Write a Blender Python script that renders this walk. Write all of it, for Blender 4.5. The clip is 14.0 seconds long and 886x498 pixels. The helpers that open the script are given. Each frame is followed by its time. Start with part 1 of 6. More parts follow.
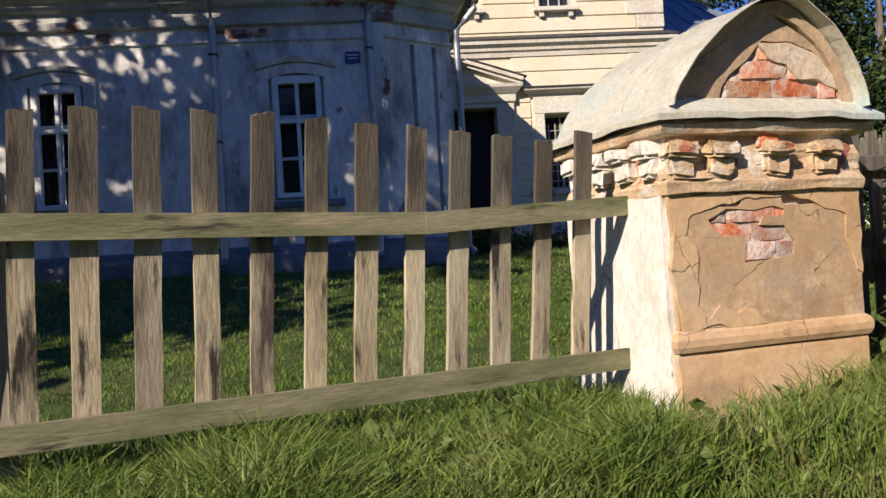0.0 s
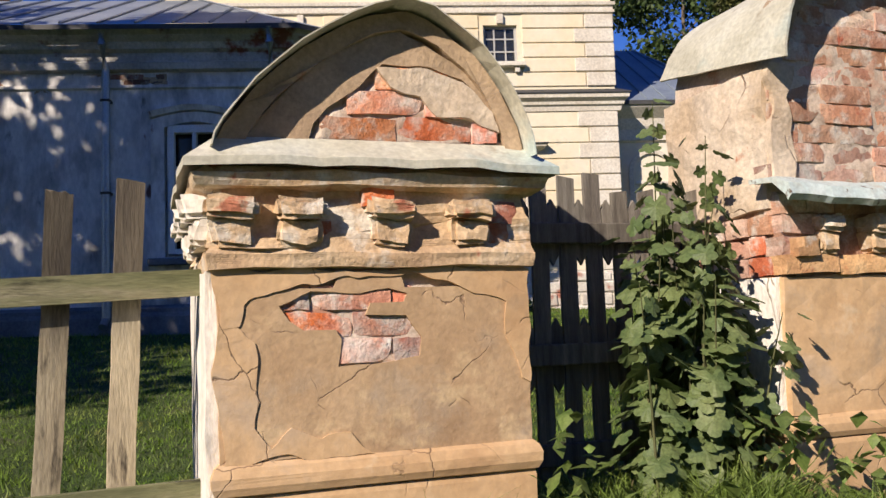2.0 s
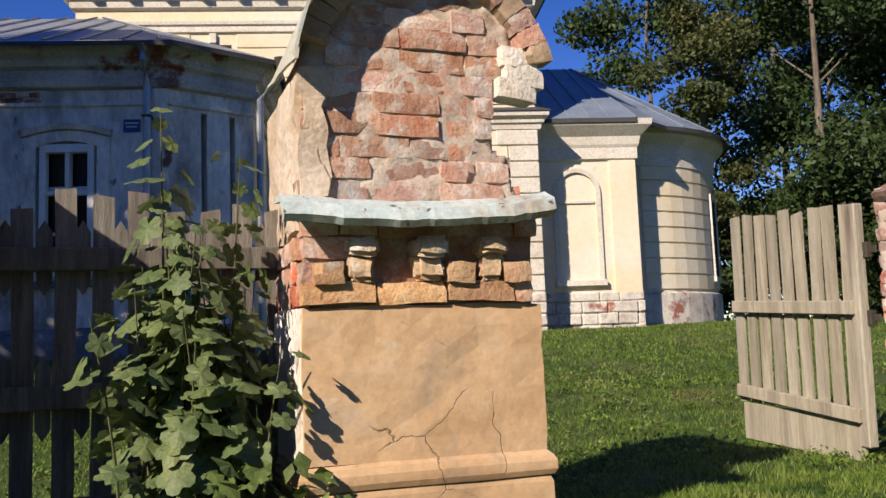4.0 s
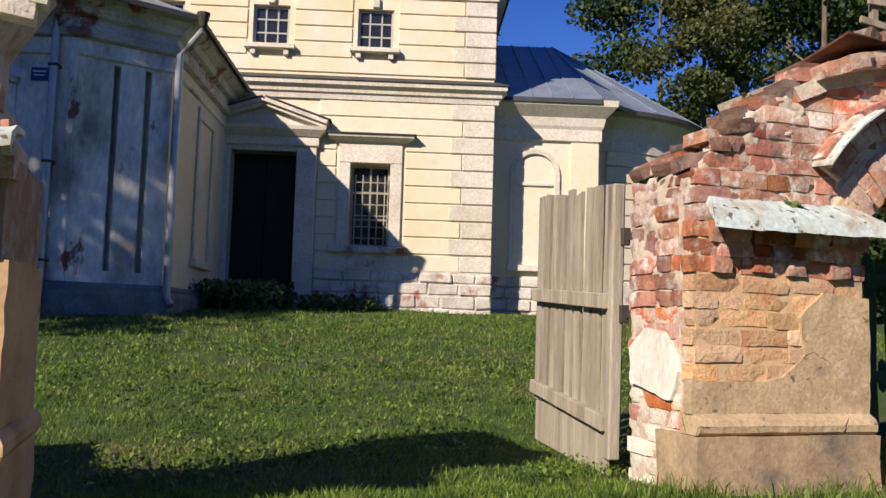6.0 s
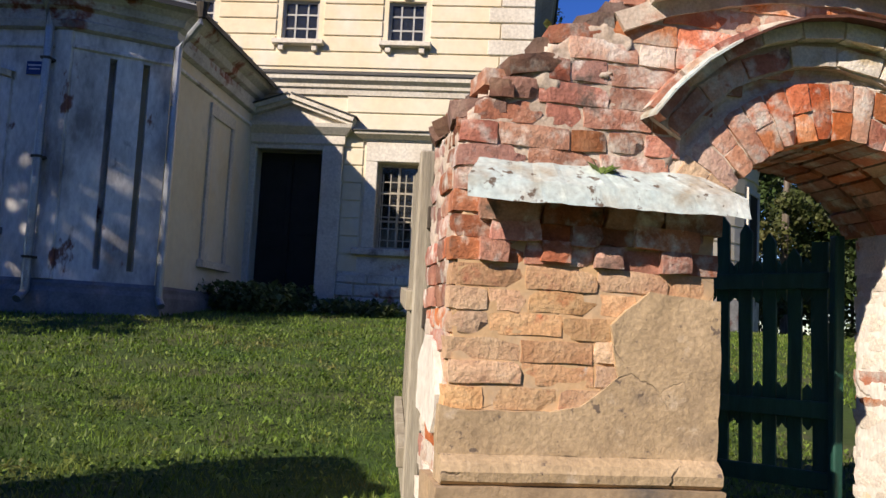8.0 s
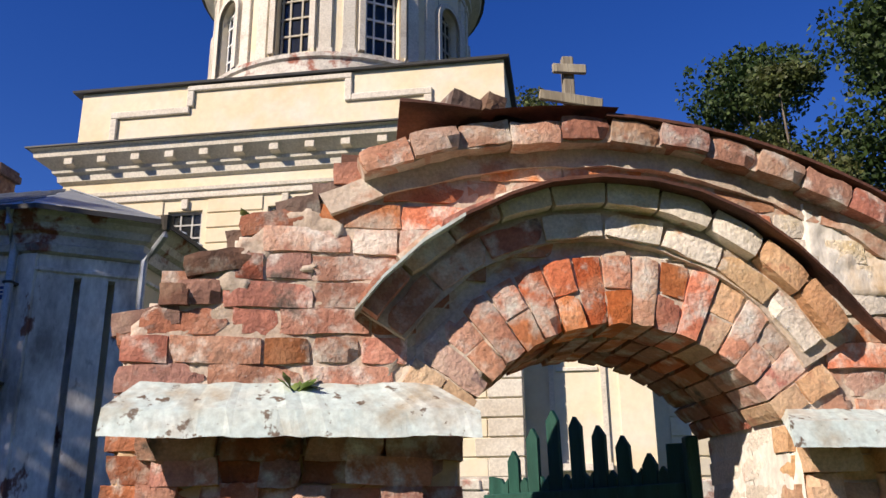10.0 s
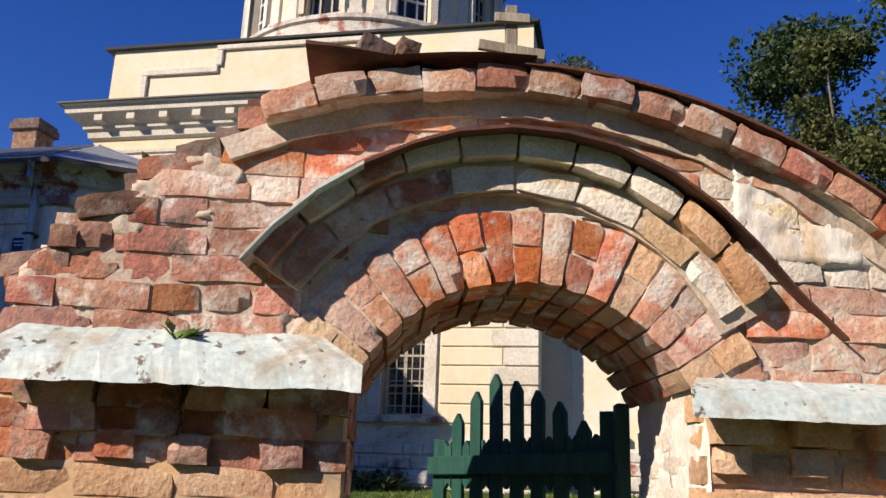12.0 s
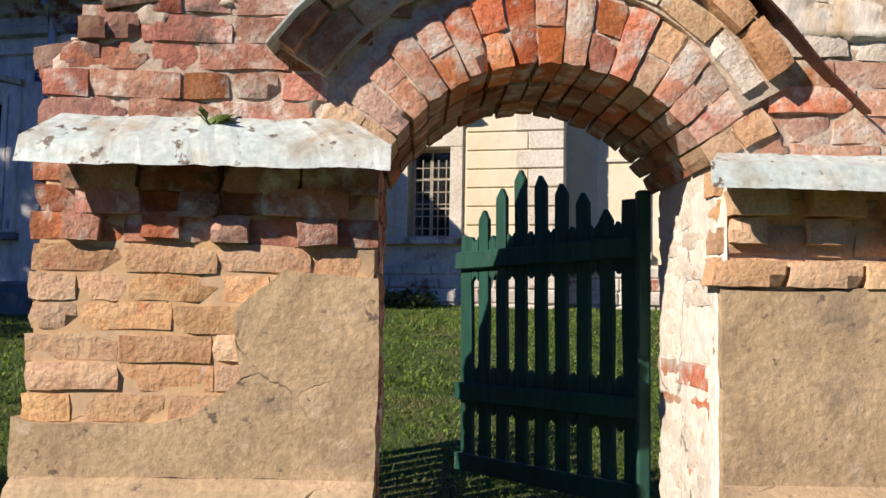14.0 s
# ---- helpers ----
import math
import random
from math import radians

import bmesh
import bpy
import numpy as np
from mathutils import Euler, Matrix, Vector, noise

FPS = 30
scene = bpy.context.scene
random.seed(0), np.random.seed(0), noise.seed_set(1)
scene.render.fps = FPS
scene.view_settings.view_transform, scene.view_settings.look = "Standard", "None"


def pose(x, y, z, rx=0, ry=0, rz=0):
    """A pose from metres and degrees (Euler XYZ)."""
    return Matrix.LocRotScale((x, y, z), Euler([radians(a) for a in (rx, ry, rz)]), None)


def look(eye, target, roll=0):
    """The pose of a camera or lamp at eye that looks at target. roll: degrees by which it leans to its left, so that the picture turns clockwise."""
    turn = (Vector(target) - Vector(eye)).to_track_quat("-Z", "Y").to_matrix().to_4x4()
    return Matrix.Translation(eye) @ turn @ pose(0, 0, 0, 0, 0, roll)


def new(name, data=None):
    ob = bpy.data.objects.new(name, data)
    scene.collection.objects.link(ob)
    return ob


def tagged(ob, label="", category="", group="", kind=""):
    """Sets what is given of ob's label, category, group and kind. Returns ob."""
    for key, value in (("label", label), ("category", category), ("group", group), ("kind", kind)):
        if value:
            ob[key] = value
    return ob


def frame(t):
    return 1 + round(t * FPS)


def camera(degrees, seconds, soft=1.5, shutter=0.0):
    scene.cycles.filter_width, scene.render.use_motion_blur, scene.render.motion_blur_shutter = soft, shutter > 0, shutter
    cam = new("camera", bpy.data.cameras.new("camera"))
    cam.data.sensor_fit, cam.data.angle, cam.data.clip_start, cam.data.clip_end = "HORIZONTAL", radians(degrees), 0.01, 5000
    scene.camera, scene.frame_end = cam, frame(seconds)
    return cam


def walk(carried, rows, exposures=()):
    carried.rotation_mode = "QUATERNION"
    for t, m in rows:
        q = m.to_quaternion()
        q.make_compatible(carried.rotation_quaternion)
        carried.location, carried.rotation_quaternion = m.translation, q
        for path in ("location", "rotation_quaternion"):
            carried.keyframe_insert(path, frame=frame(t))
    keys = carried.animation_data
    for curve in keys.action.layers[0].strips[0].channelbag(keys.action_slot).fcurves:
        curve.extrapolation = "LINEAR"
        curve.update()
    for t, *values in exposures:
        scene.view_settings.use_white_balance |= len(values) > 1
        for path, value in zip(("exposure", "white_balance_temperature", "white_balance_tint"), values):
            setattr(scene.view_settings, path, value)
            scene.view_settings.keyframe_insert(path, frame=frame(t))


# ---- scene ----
cam = camera(54.6, 14.0)
METRES, EYE, TILT, LEAN, TURN = 11.0, 0.8, 0.0, 0.0, -20.0
ROWS = [
    (0.0, 0.0, 0.0, 0.0, 0.05, 0.88, 3.53),
    (0.5, 0.0406, 0.0347, -0.0003, -1.08, 1.11, 2.43),
    (1.0, 0.0799, 0.0651, -0.0004, -1.11, 2.32, 2.84),
    (1.5, 0.1253, 0.0874, 0.0029, 1.53, 4.35, 2.87),
    (2.0, 0.1749, 0.109, 0.005, 0.92, 4.81, 2.01),
    (2.5, 0.2276, 0.1178, 0.0031, -0.96, 7.9, 2.32),
    (3.0, 0.2753, 0.1287, 0.0014, -1.85, 4.95, 3.81),
    (3.5, 0.3172, 0.1397, 0.0047, -0.13, 6.1, 3.64),
    (6.0, 0.5489, 0.2172, 0.0018, 2.95, 4.86, -1.7),
    (6.5, 0.5887, 0.24, 0.0019, 4.36, 4.89, -0.28),
    (7.0, 0.6278, 0.2674, 0.0033, 8.24, 4.12, -1.54),
    (7.5, 0.6625, 0.3032, 0.0058, 9.52, 4.41, -1.98),
    (8.0, 0.699, 0.3366, 0.0052, 10.14, 5.22, -3.01),
    (8.5, 0.7266, 0.3676, 0.0095, 12.82, 4.93, -1.97),
    (9.0, 0.7501, 0.3927, 0.0199, 14.41, 12.17, 0.58),
    (11.5, 0.8391, 0.4374, 0.0293, 14.35, 19.27, -1.13),
    (12.0, 0.8382, 0.441, 0.026, 16.36, 15.53, -2.02),
    (12.5, 0.8374, 0.4432, 0.021, 16.21, 11.22, -1.72),
    (13.0, 0.8383, 0.4431, 0.015, 17.85, 6.71, -1.15),
    (13.5, 0.8389, 0.4381, 0.0116, 17.91, 5.06, -1.4),
    (14.0, 0.8397, 0.4366, 0.0105, 18.21, 4.23, -1.04),
]
walk(cam, [(t, pose(0, 0, EYE, TILT, LEAN, TURN) @ pose(METRES * x, METRES * y, METRES * z, 90 + pitch, roll, yaw)) for t, x, y, z, yaw, pitch, roll in ROWS],
     exposures=[(0.0, 0.46, 6900, 17), (14.0, 0.46, 6900, 17)])

# ---- light ----
SUN_TO = Vector((-1.39, -1.0, 1.05)).normalized()
world = bpy.data.worlds.new("sky")
scene.world = world
world.use_nodes = True
wt = world.node_tree
sky = wt.nodes.new("ShaderNodeTexSky")
sky.sky_type, sky.sun_disc = "NISHITA", False
sky.sun_elevation, sky.sun_rotation = math.asin(SUN_TO.z), math.atan2(SUN_TO.x, SUN_TO.y)
sky.air_density, sky.dust_density, sky.ozone_density = 1.0, 0.0, 5.0
deep = wt.nodes.new("ShaderNodeHueSaturation")
deep.inputs["Saturation"].default_value = 1.28
deep.inputs["Hue"].default_value = 0.523
wt.links.new(sky.outputs[0], deep.inputs["Color"])
wt.links.new(deep.outputs[0], wt.nodes["Background"].inputs[0])
wt.nodes["Background"].inputs[1].default_value = 0.09
sun = new("sun", bpy.data.lights.new("sun", "SUN"))
sun.data.energy, sun.data.angle, sun.data.color = 5.0, radians(0.53), (1.0, 0.93, 0.8)
sun.matrix_world = look((0, 0, 40), Vector((0, 0, 40)) - SUN_TO)


# ---- materials ----
def mat(name, cols, scale=3.0, rough=0.85, bump=0.3, bscale=45.0, patches=(), rand=0.0, metal=0.0, spec=0.3,
        stretch=(1, 1, 1), crack=None, grain=0.25, dist=0.01, weather=None):
    m = bpy.data.materials.new(name)
    m.use_nodes = True
    t = m.node_tree
    n, l = t.nodes, t.links
    p = n["Principled BSDF"]
    p.inputs["Roughness"].default_value = rough
    p.inputs["Metallic"].default_value = metal
    p.inputs["Specular IOR Level"].default_value = spec
    geo = n.new("ShaderNodeNewGeometry")
    mp = n.new("ShaderNodeMapping")
    mp.inputs["Scale"].default_value = stretch
    l.new(geo.outputs["Position"], mp.inputs["Vector"])

    def tex(sc, det=6.0, off=0.0):
        k = n.new("ShaderNodeTexNoise")
        k.inputs["Scale"].default_value, k.inputs["Detail"].default_value = sc, det
        k.inputs["Roughness"].default_value = 0.62
        if off:
            a = n.new("ShaderNodeVectorMath")
            a.inputs[1].default_value = (off, off * 1.7, off * 0.6)
            l.new(mp.outputs[0], a.inputs[0])
            l.new(a.outputs[0], k.inputs["Vector"])
        else:
            l.new(mp.outputs[0], k.inputs["Vector"])
        return k.outputs["Fac"]

    def ramp(src, stops):
        r = n.new("ShaderNodeValToRGB")
        e = r.color_ramp.elements
        while len(e) < len(stops):
            e.new(0.5)
        for el, (pos, c) in zip(e, stops):
            el.position, el.color = pos, (*c, 1)
        l.new(src, r.inputs[0])
        return r.outputs[0]

    def mix(kind, fac, a, b):
        x = n.new("ShaderNodeMix")
        x.data_type, x.blend_type = "RGBA", kind
        if isinstance(fac, float):
            x.inputs[0].default_value = fac
        else:
            l.new(fac, x.inputs[0])
        for s, v in ((6, a), (7, b)):
            if isinstance(v, tuple):
                x.inputs[s].default_value = (*v, 1)
            else:
                l.new(v, x.inputs[s])
        return x.outputs[2]

    big = tex(scale)
    lo, hi = 0.32, 0.68
    k = len(cols)
    c = ramp(big, [(lo + (hi - lo) * i / max(1, k - 1), q) for i, q in enumerate(cols)])
    for i, (pc, ps, a, b) in enumerate(patches):
        f = ramp(tex(ps, 7.0, 3.1 + 5.7 * i), [(a, (0, 0, 0)), (b, (1, 1, 1))])
        c = mix("MIX", f, c, pc)
    if weather:
        tc = n.new("ShaderNodeTexCoord")
        sp = n.new("ShaderNodeSeparateXYZ")
        l.new(tc.outputs["Generated"], sp.inputs[0])
        jit = n.new("ShaderNodeMath")
        jit.operation = "MULTIPLY_ADD"
        jit.inputs[1].default_value, jit.inputs[2].default_value = 0.55, -0.28
        l.new(tex(2.0, 5.0, 13.0), jit.inputs[0])
        hh = n.new("ShaderNodeMath")
        l.new(sp.outputs[2], hh.inputs[0])
        l.new(jit.outputs[0], hh.inputs[1])
        c = mix("MIX", ramp(hh.outputs[0], [(weather[1], (0, 0, 0)), (weather[2], (0.85, 0.85, 0.85))]), c, weather[0])
    fine = tex(scale * 14, 4.0, 9.0)
    c = mix("MULTIPLY", 1.0, c, ramp(fine, [(0.3, (1 - grain,) * 3), (0.7, (1 + grain * 0.4,) * 3)]))
    crk = None
    if crack:
        v = n.new("ShaderNodeTexVoronoi")
        v.feature = "DISTANCE_TO_EDGE"
        v.inputs["Scale"].default_value = crack[0]
        w = n.new("ShaderNodeVectorMath")
        wn = n.new("ShaderNodeTexNoise")
        wn.inputs["Scale"].default_value = crack[0] * 2.0
        wn.inputs["Detail"].default_value = 6.0
        l.new(mp.outputs[0], wn.inputs["Vector"])
        sc = n.new("ShaderNodeVectorMath")
        sc.operation = "SCALE"
        sc.inputs["Scale"].default_value = 0.35 / crack[0]
        l.new(wn.outputs["Color"], sc.inputs[0])
        l.new(mp.outputs[0], w.inputs[0])
        l.new(sc.outputs[0], w.inputs[1])
        l.new(w.outputs[0], v.inputs["Vector"])
        line = ramp(v.outputs["Distance"], [(0.0, (1, 1, 1)), (crack[1], (0, 0, 0))])
        where = ramp(tex(crack[0] * 0.9, 3.0, 21.0), [(0.5, (0, 0, 0)), (0.56, (1, 1, 1))])
        crk = mix("MULTIPLY", 1.0, line, where)
        c = mix("MIX", crk, c, crack[2])
    if rand:
        oi = n.new("ShaderNodeObjectInfo")
        h = n.new("ShaderNodeHueSaturation")
        for sock, a, b in (("Value", 1 - rand, 1 + rand), ("Hue", 0.5 - 0.02 * rand, 0.5 + 0.03 * rand), ("Saturation", 1 - rand * 0.8, 1 + rand * 0.3)):
            r = n.new("ShaderNodeMapRange")
            r.inputs[3].default_value, r.inputs[4].default_value = a, b
            q = n.new("ShaderNodeMath")
            q.operation = "FRACT"
            mm = n.new("ShaderNodeMath")
            mm.operation = "MULTIPLY"
            mm.inputs[1].default_value = {"Value": 1.0, "Hue": 7.3, "Saturation": 13.7}[sock]
            l.new(oi.outputs["Random"], mm.inputs[0])
            l.new(mm.outputs[0], q.inputs[0])
            l.new(q.outputs[0], r.inputs[0])
            l.new(r.outputs[0], h.inputs[sock])
        l.new(c, h.inputs["Color"])
        c = h.outputs[0]
    l.new(c, p.inputs["Base Color"])
    if bump:
        b1 = n.new("ShaderNodeBump")
        b1.inputs["Strength"].default_value, b1.inputs["Distance"].default_value = bump, dist
        hsrc = tex(bscale, 5.0, 2.0)
        ad = n.new("ShaderNodeMath")
        ad.inputs[1].default_value = 0.0
        l.new(hsrc, ad.inputs[0])
        l.new(big, ad.inputs[1])
        out = ad.outputs[0]
        if crk:
            sb = n.new("ShaderNodeMath")
            sb.operation = "SUBTRACT"
            l.new(out, sb.inputs[0])
            l.new(crk, sb.inputs[1])
            out = sb.outputs[0]
        l.new(out, b1.inputs["Height"])
        l.new(b1.outputs[0], p.inputs["Normal"])
    return m


LIME = (0.62, 0.57, 0.5)
M = {}
M["brick_red"] = mat("brick_red", [(0.22, 0.08, 0.05), (0.39, 0.14, 0.08), (0.47, 0.21, 0.13)], 7, 0.92, 0.9, 34,
                     [(LIME, 8, 0.51, 0.68), ((0.5, 0.4, 0.33), 2.3, 0.57, 0.72), ((0.1, 0.075, 0.06), 6, 0.6, 0.72)], rand=0.36, dist=0.011)
M["brick_bright"] = mat("brick_bright", [(0.45, 0.12, 0.055), (0.58, 0.19, 0.09), (0.62, 0.3, 0.18)], 7, 0.9, 0.9, 34,
                        [(LIME, 9, 0.49, 0.66), ((0.6, 0.5, 0.42), 3.1, 0.52, 0.68)], rand=0.3, dist=0.011)
M["brick_pale"] = mat("brick_pale", [(0.38, 0.19, 0.12), (0.5, 0.27, 0.18), (0.57, 0.39, 0.28)], 6, 0.92, 0.9, 34,
                      [(LIME, 7, 0.5, 0.66), ((0.4, 0.13, 0.08), 9, 0.62, 0.7)], rand=0.3, dist=0.011)
M["brick_ochre"] = mat("brick_ochre", [(0.5, 0.27, 0.145), (0.61, 0.37, 0.205), (0.66, 0.45, 0.27)], 6, 0.92, 0.9, 34,
                       [((0.48, 0.2, 0.11), 7, 0.58, 0.68), (LIME, 8, 0.65, 0.75)], rand=0.22, dist=0.011)
M["brick_white"] = mat("brick_white", [(0.6, 0.52, 0.44), (0.72, 0.64, 0.53), (0.76, 0.7, 0.6)], 6, 0.92, 0.9, 34,
                       [((0.5, 0.2, 0.12), 5, 0.62, 0.68), ((0.6, 0.44, 0.22), 4, 0.58, 0.7)], rand=0.15, dist=0.011)
M["brick_dark"] = mat("brick_dark", [(0.11, 0.065, 0.05), (0.19, 0.1, 0.07), (0.26, 0.17, 0.12)], 7, 0.92, 0.9, 34,
                      [((0.36, 0.32, 0.27), 7, 0.58, 0.7)], rand=0.35, dist=0.011)
M["mortar"] = mat("mortar", [(0.43, 0.33, 0.25), (0.55, 0.45, 0.36), (0.62, 0.54, 0.45)], 5, 0.95, 0.5, 38, [((0.24, 0.16, 0.12), 5, 0.58, 0.72), ((0.45, 0.24, 0.16), 4, 0.56, 0.66)], dist=0.012)
M["plaster_ochre"] = mat("plaster_ochre", [(0.41, 0.25, 0.13), (0.52, 0.335, 0.18), (0.58, 0.39, 0.22), (0.52, 0.385, 0.26)], 2.2, 0.9, 0.4, 17,
                         [((0.3, 0.25, 0.19), 2.4, 0.58, 0.78), ((0.62, 0.48, 0.32), 5, 0.62, 0.76)], crack=(2.4, 0.006, (0.16, 0.1, 0.06)), grain=0.13)
M["undercoat"] = mat("undercoat", [(0.36, 0.235, 0.135), (0.44, 0.295, 0.17), (0.5, 0.35, 0.21)], 3.2, 0.93, 0.5, 17,
                     [((0.4, 0.31, 0.22), 3.0, 0.54, 0.7), ((0.6, 0.44, 0.26), 4.2, 0.58, 0.7)], crack=(3.2, 0.007, (0.18, 0.11, 0.07)), grain=0.15)
M["plaster_grey"] = mat("plaster_grey", [(0.35, 0.255, 0.155), (0.47, 0.345, 0.21), (0.56, 0.415, 0.26)], 3.4, 0.94, 0.7, 30,
                        [((0.29, 0.22, 0.15), 3.0, 0.55, 0.7), ((0.58, 0.46, 0.33), 6.5, 0.6, 0.7), ((0.17, 0.13, 0.1), 19, 0.63, 0.68)], crack=(1.7, 0.006, (0.14, 0.1, 0.07)))
M["plaster_white"] = mat("plaster_white", [(0.66, 0.6, 0.52), (0.76, 0.71, 0.63), (0.8, 0.77, 0.7)], 3, 0.9, 0.4, 50,
                         [((0.55, 0.4, 0.24), 3, 0.6, 0.72), ((0.42, 0.34, 0.26), 6, 0.66, 0.76)], stretch=(1, 1, 0.5), crack=(2.2, 0.01, (0.2, 0.15, 0.1)))
M["plaster_brown"] = mat("plaster_brown", [(0.33, 0.23, 0.15), (0.43, 0.31, 0.2), (0.52, 0.38, 0.25)], 4, 0.93, 0.5, 50, [((0.42, 0.16, 0.09), 5, 0.62, 0.68)])
M["base_grey"] = mat("base_grey", [(0.27, 0.19, 0.12), (0.4, 0.29, 0.18), (0.48, 0.33, 0.19)], 2.2, 0.93, 0.45, 45,
                     [((0.15, 0.13, 0.11), 3.2, 0.52, 0.7), ((0.5, 0.46, 0.4), 9, 0.68, 0.76)])
M["corbel"] = mat("corbel", [(0.48, 0.32, 0.19), (0.58, 0.41, 0.25), (0.64, 0.5, 0.34)], 4, 0.92, 0.9, 30,
                  [((0.68, 0.61, 0.51), 4, 0.53, 0.62), ((0.45, 0.17, 0.1), 5, 0.6, 0.65)])
M["plaster_pale"] = mat("plaster_pale", [(0.5, 0.38, 0.26), (0.6, 0.49, 0.37), (0.68, 0.59, 0.47)], 2.6, 0.92, 0.7, 30,
                        [((0.42, 0.35, 0.28), 3, 0.56, 0.7), ((0.46, 0.19, 0.11), 4, 0.64, 0.69)], crack=(2.2, 0.012, (0.2, 0.13, 0.09)))
M["roof_sheet"] = mat("roof_sheet", [(0.42, 0.4, 0.31), (0.52, 0.5, 0.4), (0.56, 0.56, 0.48)], 3, 0.6, 0.12, 20,
                      [((0.42, 0.5, 0.46), 2, 0.56, 0.7), ((0.3, 0.25, 0.17), 5, 0.64, 0.76)], spec=0.4)
M["ledge_sheet"] = mat("ledge_sheet", [(0.55, 0.58, 0.52), (0.5, 0.6, 0.58), (0.62, 0.66, 0.62)], 3, 0.55, 0.15, 25,
                       [((0.36, 0.28, 0.18), 4, 0.5, 0.7), ((0.15, 0.11, 0.08), 18, 0.6, 0.65)], spec=0.4)
M["rust"] = mat("rust", [(0.06, 0.03, 0.025), (0.12, 0.05, 0.035), (0.2, 0.09, 0.05)], 5, 0.8, 0.4, 60, metal=0.1)
M["wood_picket"] = mat("wood_picket", [(0.33, 0.265, 0.165), (0.47, 0.39, 0.25), (0.57, 0.49, 0.33)], 5, 0.88, 0.5, 40,
                       [((0.1, 0.075, 0.055), 3.2, 0.53, 0.66), ((0.05, 0.04, 0.03), 6, 0.56, 0.64)], rand=0.2, stretch=(1.7, 1.7, 0.26), weather=((0.062, 0.052, 0.042), 0.46, 0.7))
M["wood_rail"] = mat("wood_rail", [(0.11, 0.12, 0.06), (0.19, 0.19, 0.1), (0.29, 0.26, 0.17)], 4, 0.9, 0.4, 40,
                     [((0.34, 0.27, 0.17), 3, 0.55, 0.68), ((0.05, 0.05, 0.03), 5, 0.58, 0.66)], stretch=(0.25, 2, 2.4))
M["wood_grey"] = mat("wood_grey", [(0.23, 0.2, 0.15), (0.33, 0.29, 0.215), (0.42, 0.38, 0.29)], 5, 0.9, 0.5, 40,
                     [((0.16, 0.12, 0.09), 3, 0.58, 0.72)], rand=0.15, stretch=(2, 2, 0.15))
M["wood_dark"] = mat("wood_dark", [(0.1, 0.085, 0.07), (0.16, 0.14, 0.115), (0.24, 0.215, 0.175)], 5, 0.9, 0.5, 40, rand=0.2, stretch=(6, 6, 0.5))
M["green_paint"] = mat("green_paint", [(0.007, 0.052, 0.037), (0.011, 0.07, 0.05), (0.018, 0.09, 0.065)], 5, 0.55, 0.3, 40,
                       [((0.1, 0.12, 0.09), 9, 0.66, 0.72)], rand=0.1, stretch=(4, 4, 0.6))
M["church_yellow"] = mat("church_yellow", [(0.65, 0.53, 0.34), (0.68, 0.59, 0.42), (0.69, 0.63, 0.49)], 0.5, 0.9, 0.2, 20,
                         [((0.67, 0.62, 0.52), 0.8, 0.5, 0.7), ((0.5, 0.47, 0.37), 1.6, 0.64, 0.8)], grain=0.08)
M["church_white"] = mat("church_white", [(0.56, 0.5, 0.41), (0.63, 0.58, 0.49), (0.67, 0.63, 0.55)], 1.3, 0.9, 0.25, 20,
                        [((0.45, 0.39, 0.32), 2.2, 0.6, 0.75)])
M["church_base"] = mat("church_base", [(0.4, 0.35, 0.3), (0.6, 0.56, 0.49), (0.7, 0.66, 0.58)], 1.6, 0.93, 0.6, 18,
                       [((0.34, 0.13, 0.09), 1.7, 0.56, 0.64), ((0.22, 0.19, 0.17), 2.3, 0.58, 0.72)], dist=0.03)
M["chapel_wall"] = mat("chapel_wall", [(0.6, 0.575, 0.54), (0.74, 0.715, 0.67), (0.8, 0.775, 0.73)], 0.9, 0.92, 0.35, 18,
                       [((0.3, 0.28, 0.26), 1.3, 0.5, 0.68), ((0.22, 0.1, 0.075), 1.5, 0.635, 0.67), ((0.14, 0.13, 0.12), 2.6, 0.63, 0.72)], stretch=(1, 1, 0.45))
M["chapel_cornice"] = mat("chapel_cornice", [(0.36, 0.34, 0.32), (0.5, 0.49, 0.46), (0.6, 0.58, 0.55)], 1.4, 0.92, 0.5, 18,
                          [((0.24, 0.09, 0.065), 1.1, 0.575, 0.63), ((0.2, 0.18, 0.17), 2.4, 0.6, 0.72)], dist=0.03)
M["chapel_base"] = mat("chapel_base", [(0.13, 0.13, 0.14), (0.18, 0.18, 0.19), (0.25, 0.25, 0.26)], 1.5, 0.9, 0.3, 18)
M["roof_blue"] = mat("roof_blue", [(0.2, 0.24, 0.3), (0.25, 0.3, 0.36), (0.3, 0.34, 0.39)], 1.2, 0.45, 0.05, 8, spec=0.5, metal=0.3)
M["roof_grey"] = mat("roof_grey", [(0.22, 0.25, 0.28), (0.28, 0.31, 0.34), (0.34, 0.36, 0.38)], 1.2, 0.45, 0.05, 8, spec=0.5, metal=0.3)
M["dark_metal"] = mat("dark_metal", [(0.05, 0.05, 0.05), (0.07, 0.07, 0.07)], 3, 0.6, 0.05, 20)
M["zinc"] = mat("zinc", [(0.3, 0.32, 0.34), (0.4, 0.42, 0.44)], 3, 0.4, 0.05, 20, metal=0.6)
M["door_dark"] = mat("door_dark", [(0.012, 0.012, 0.011), (0.02, 0.02, 0.018)], 3, 0.7, 0.2, 20)
M["white_frame"] = mat("white_frame", [(0.72, 0.71, 0.68), (0.82, 0.81, 0.79)], 4, 0.6, 0.1, 30)
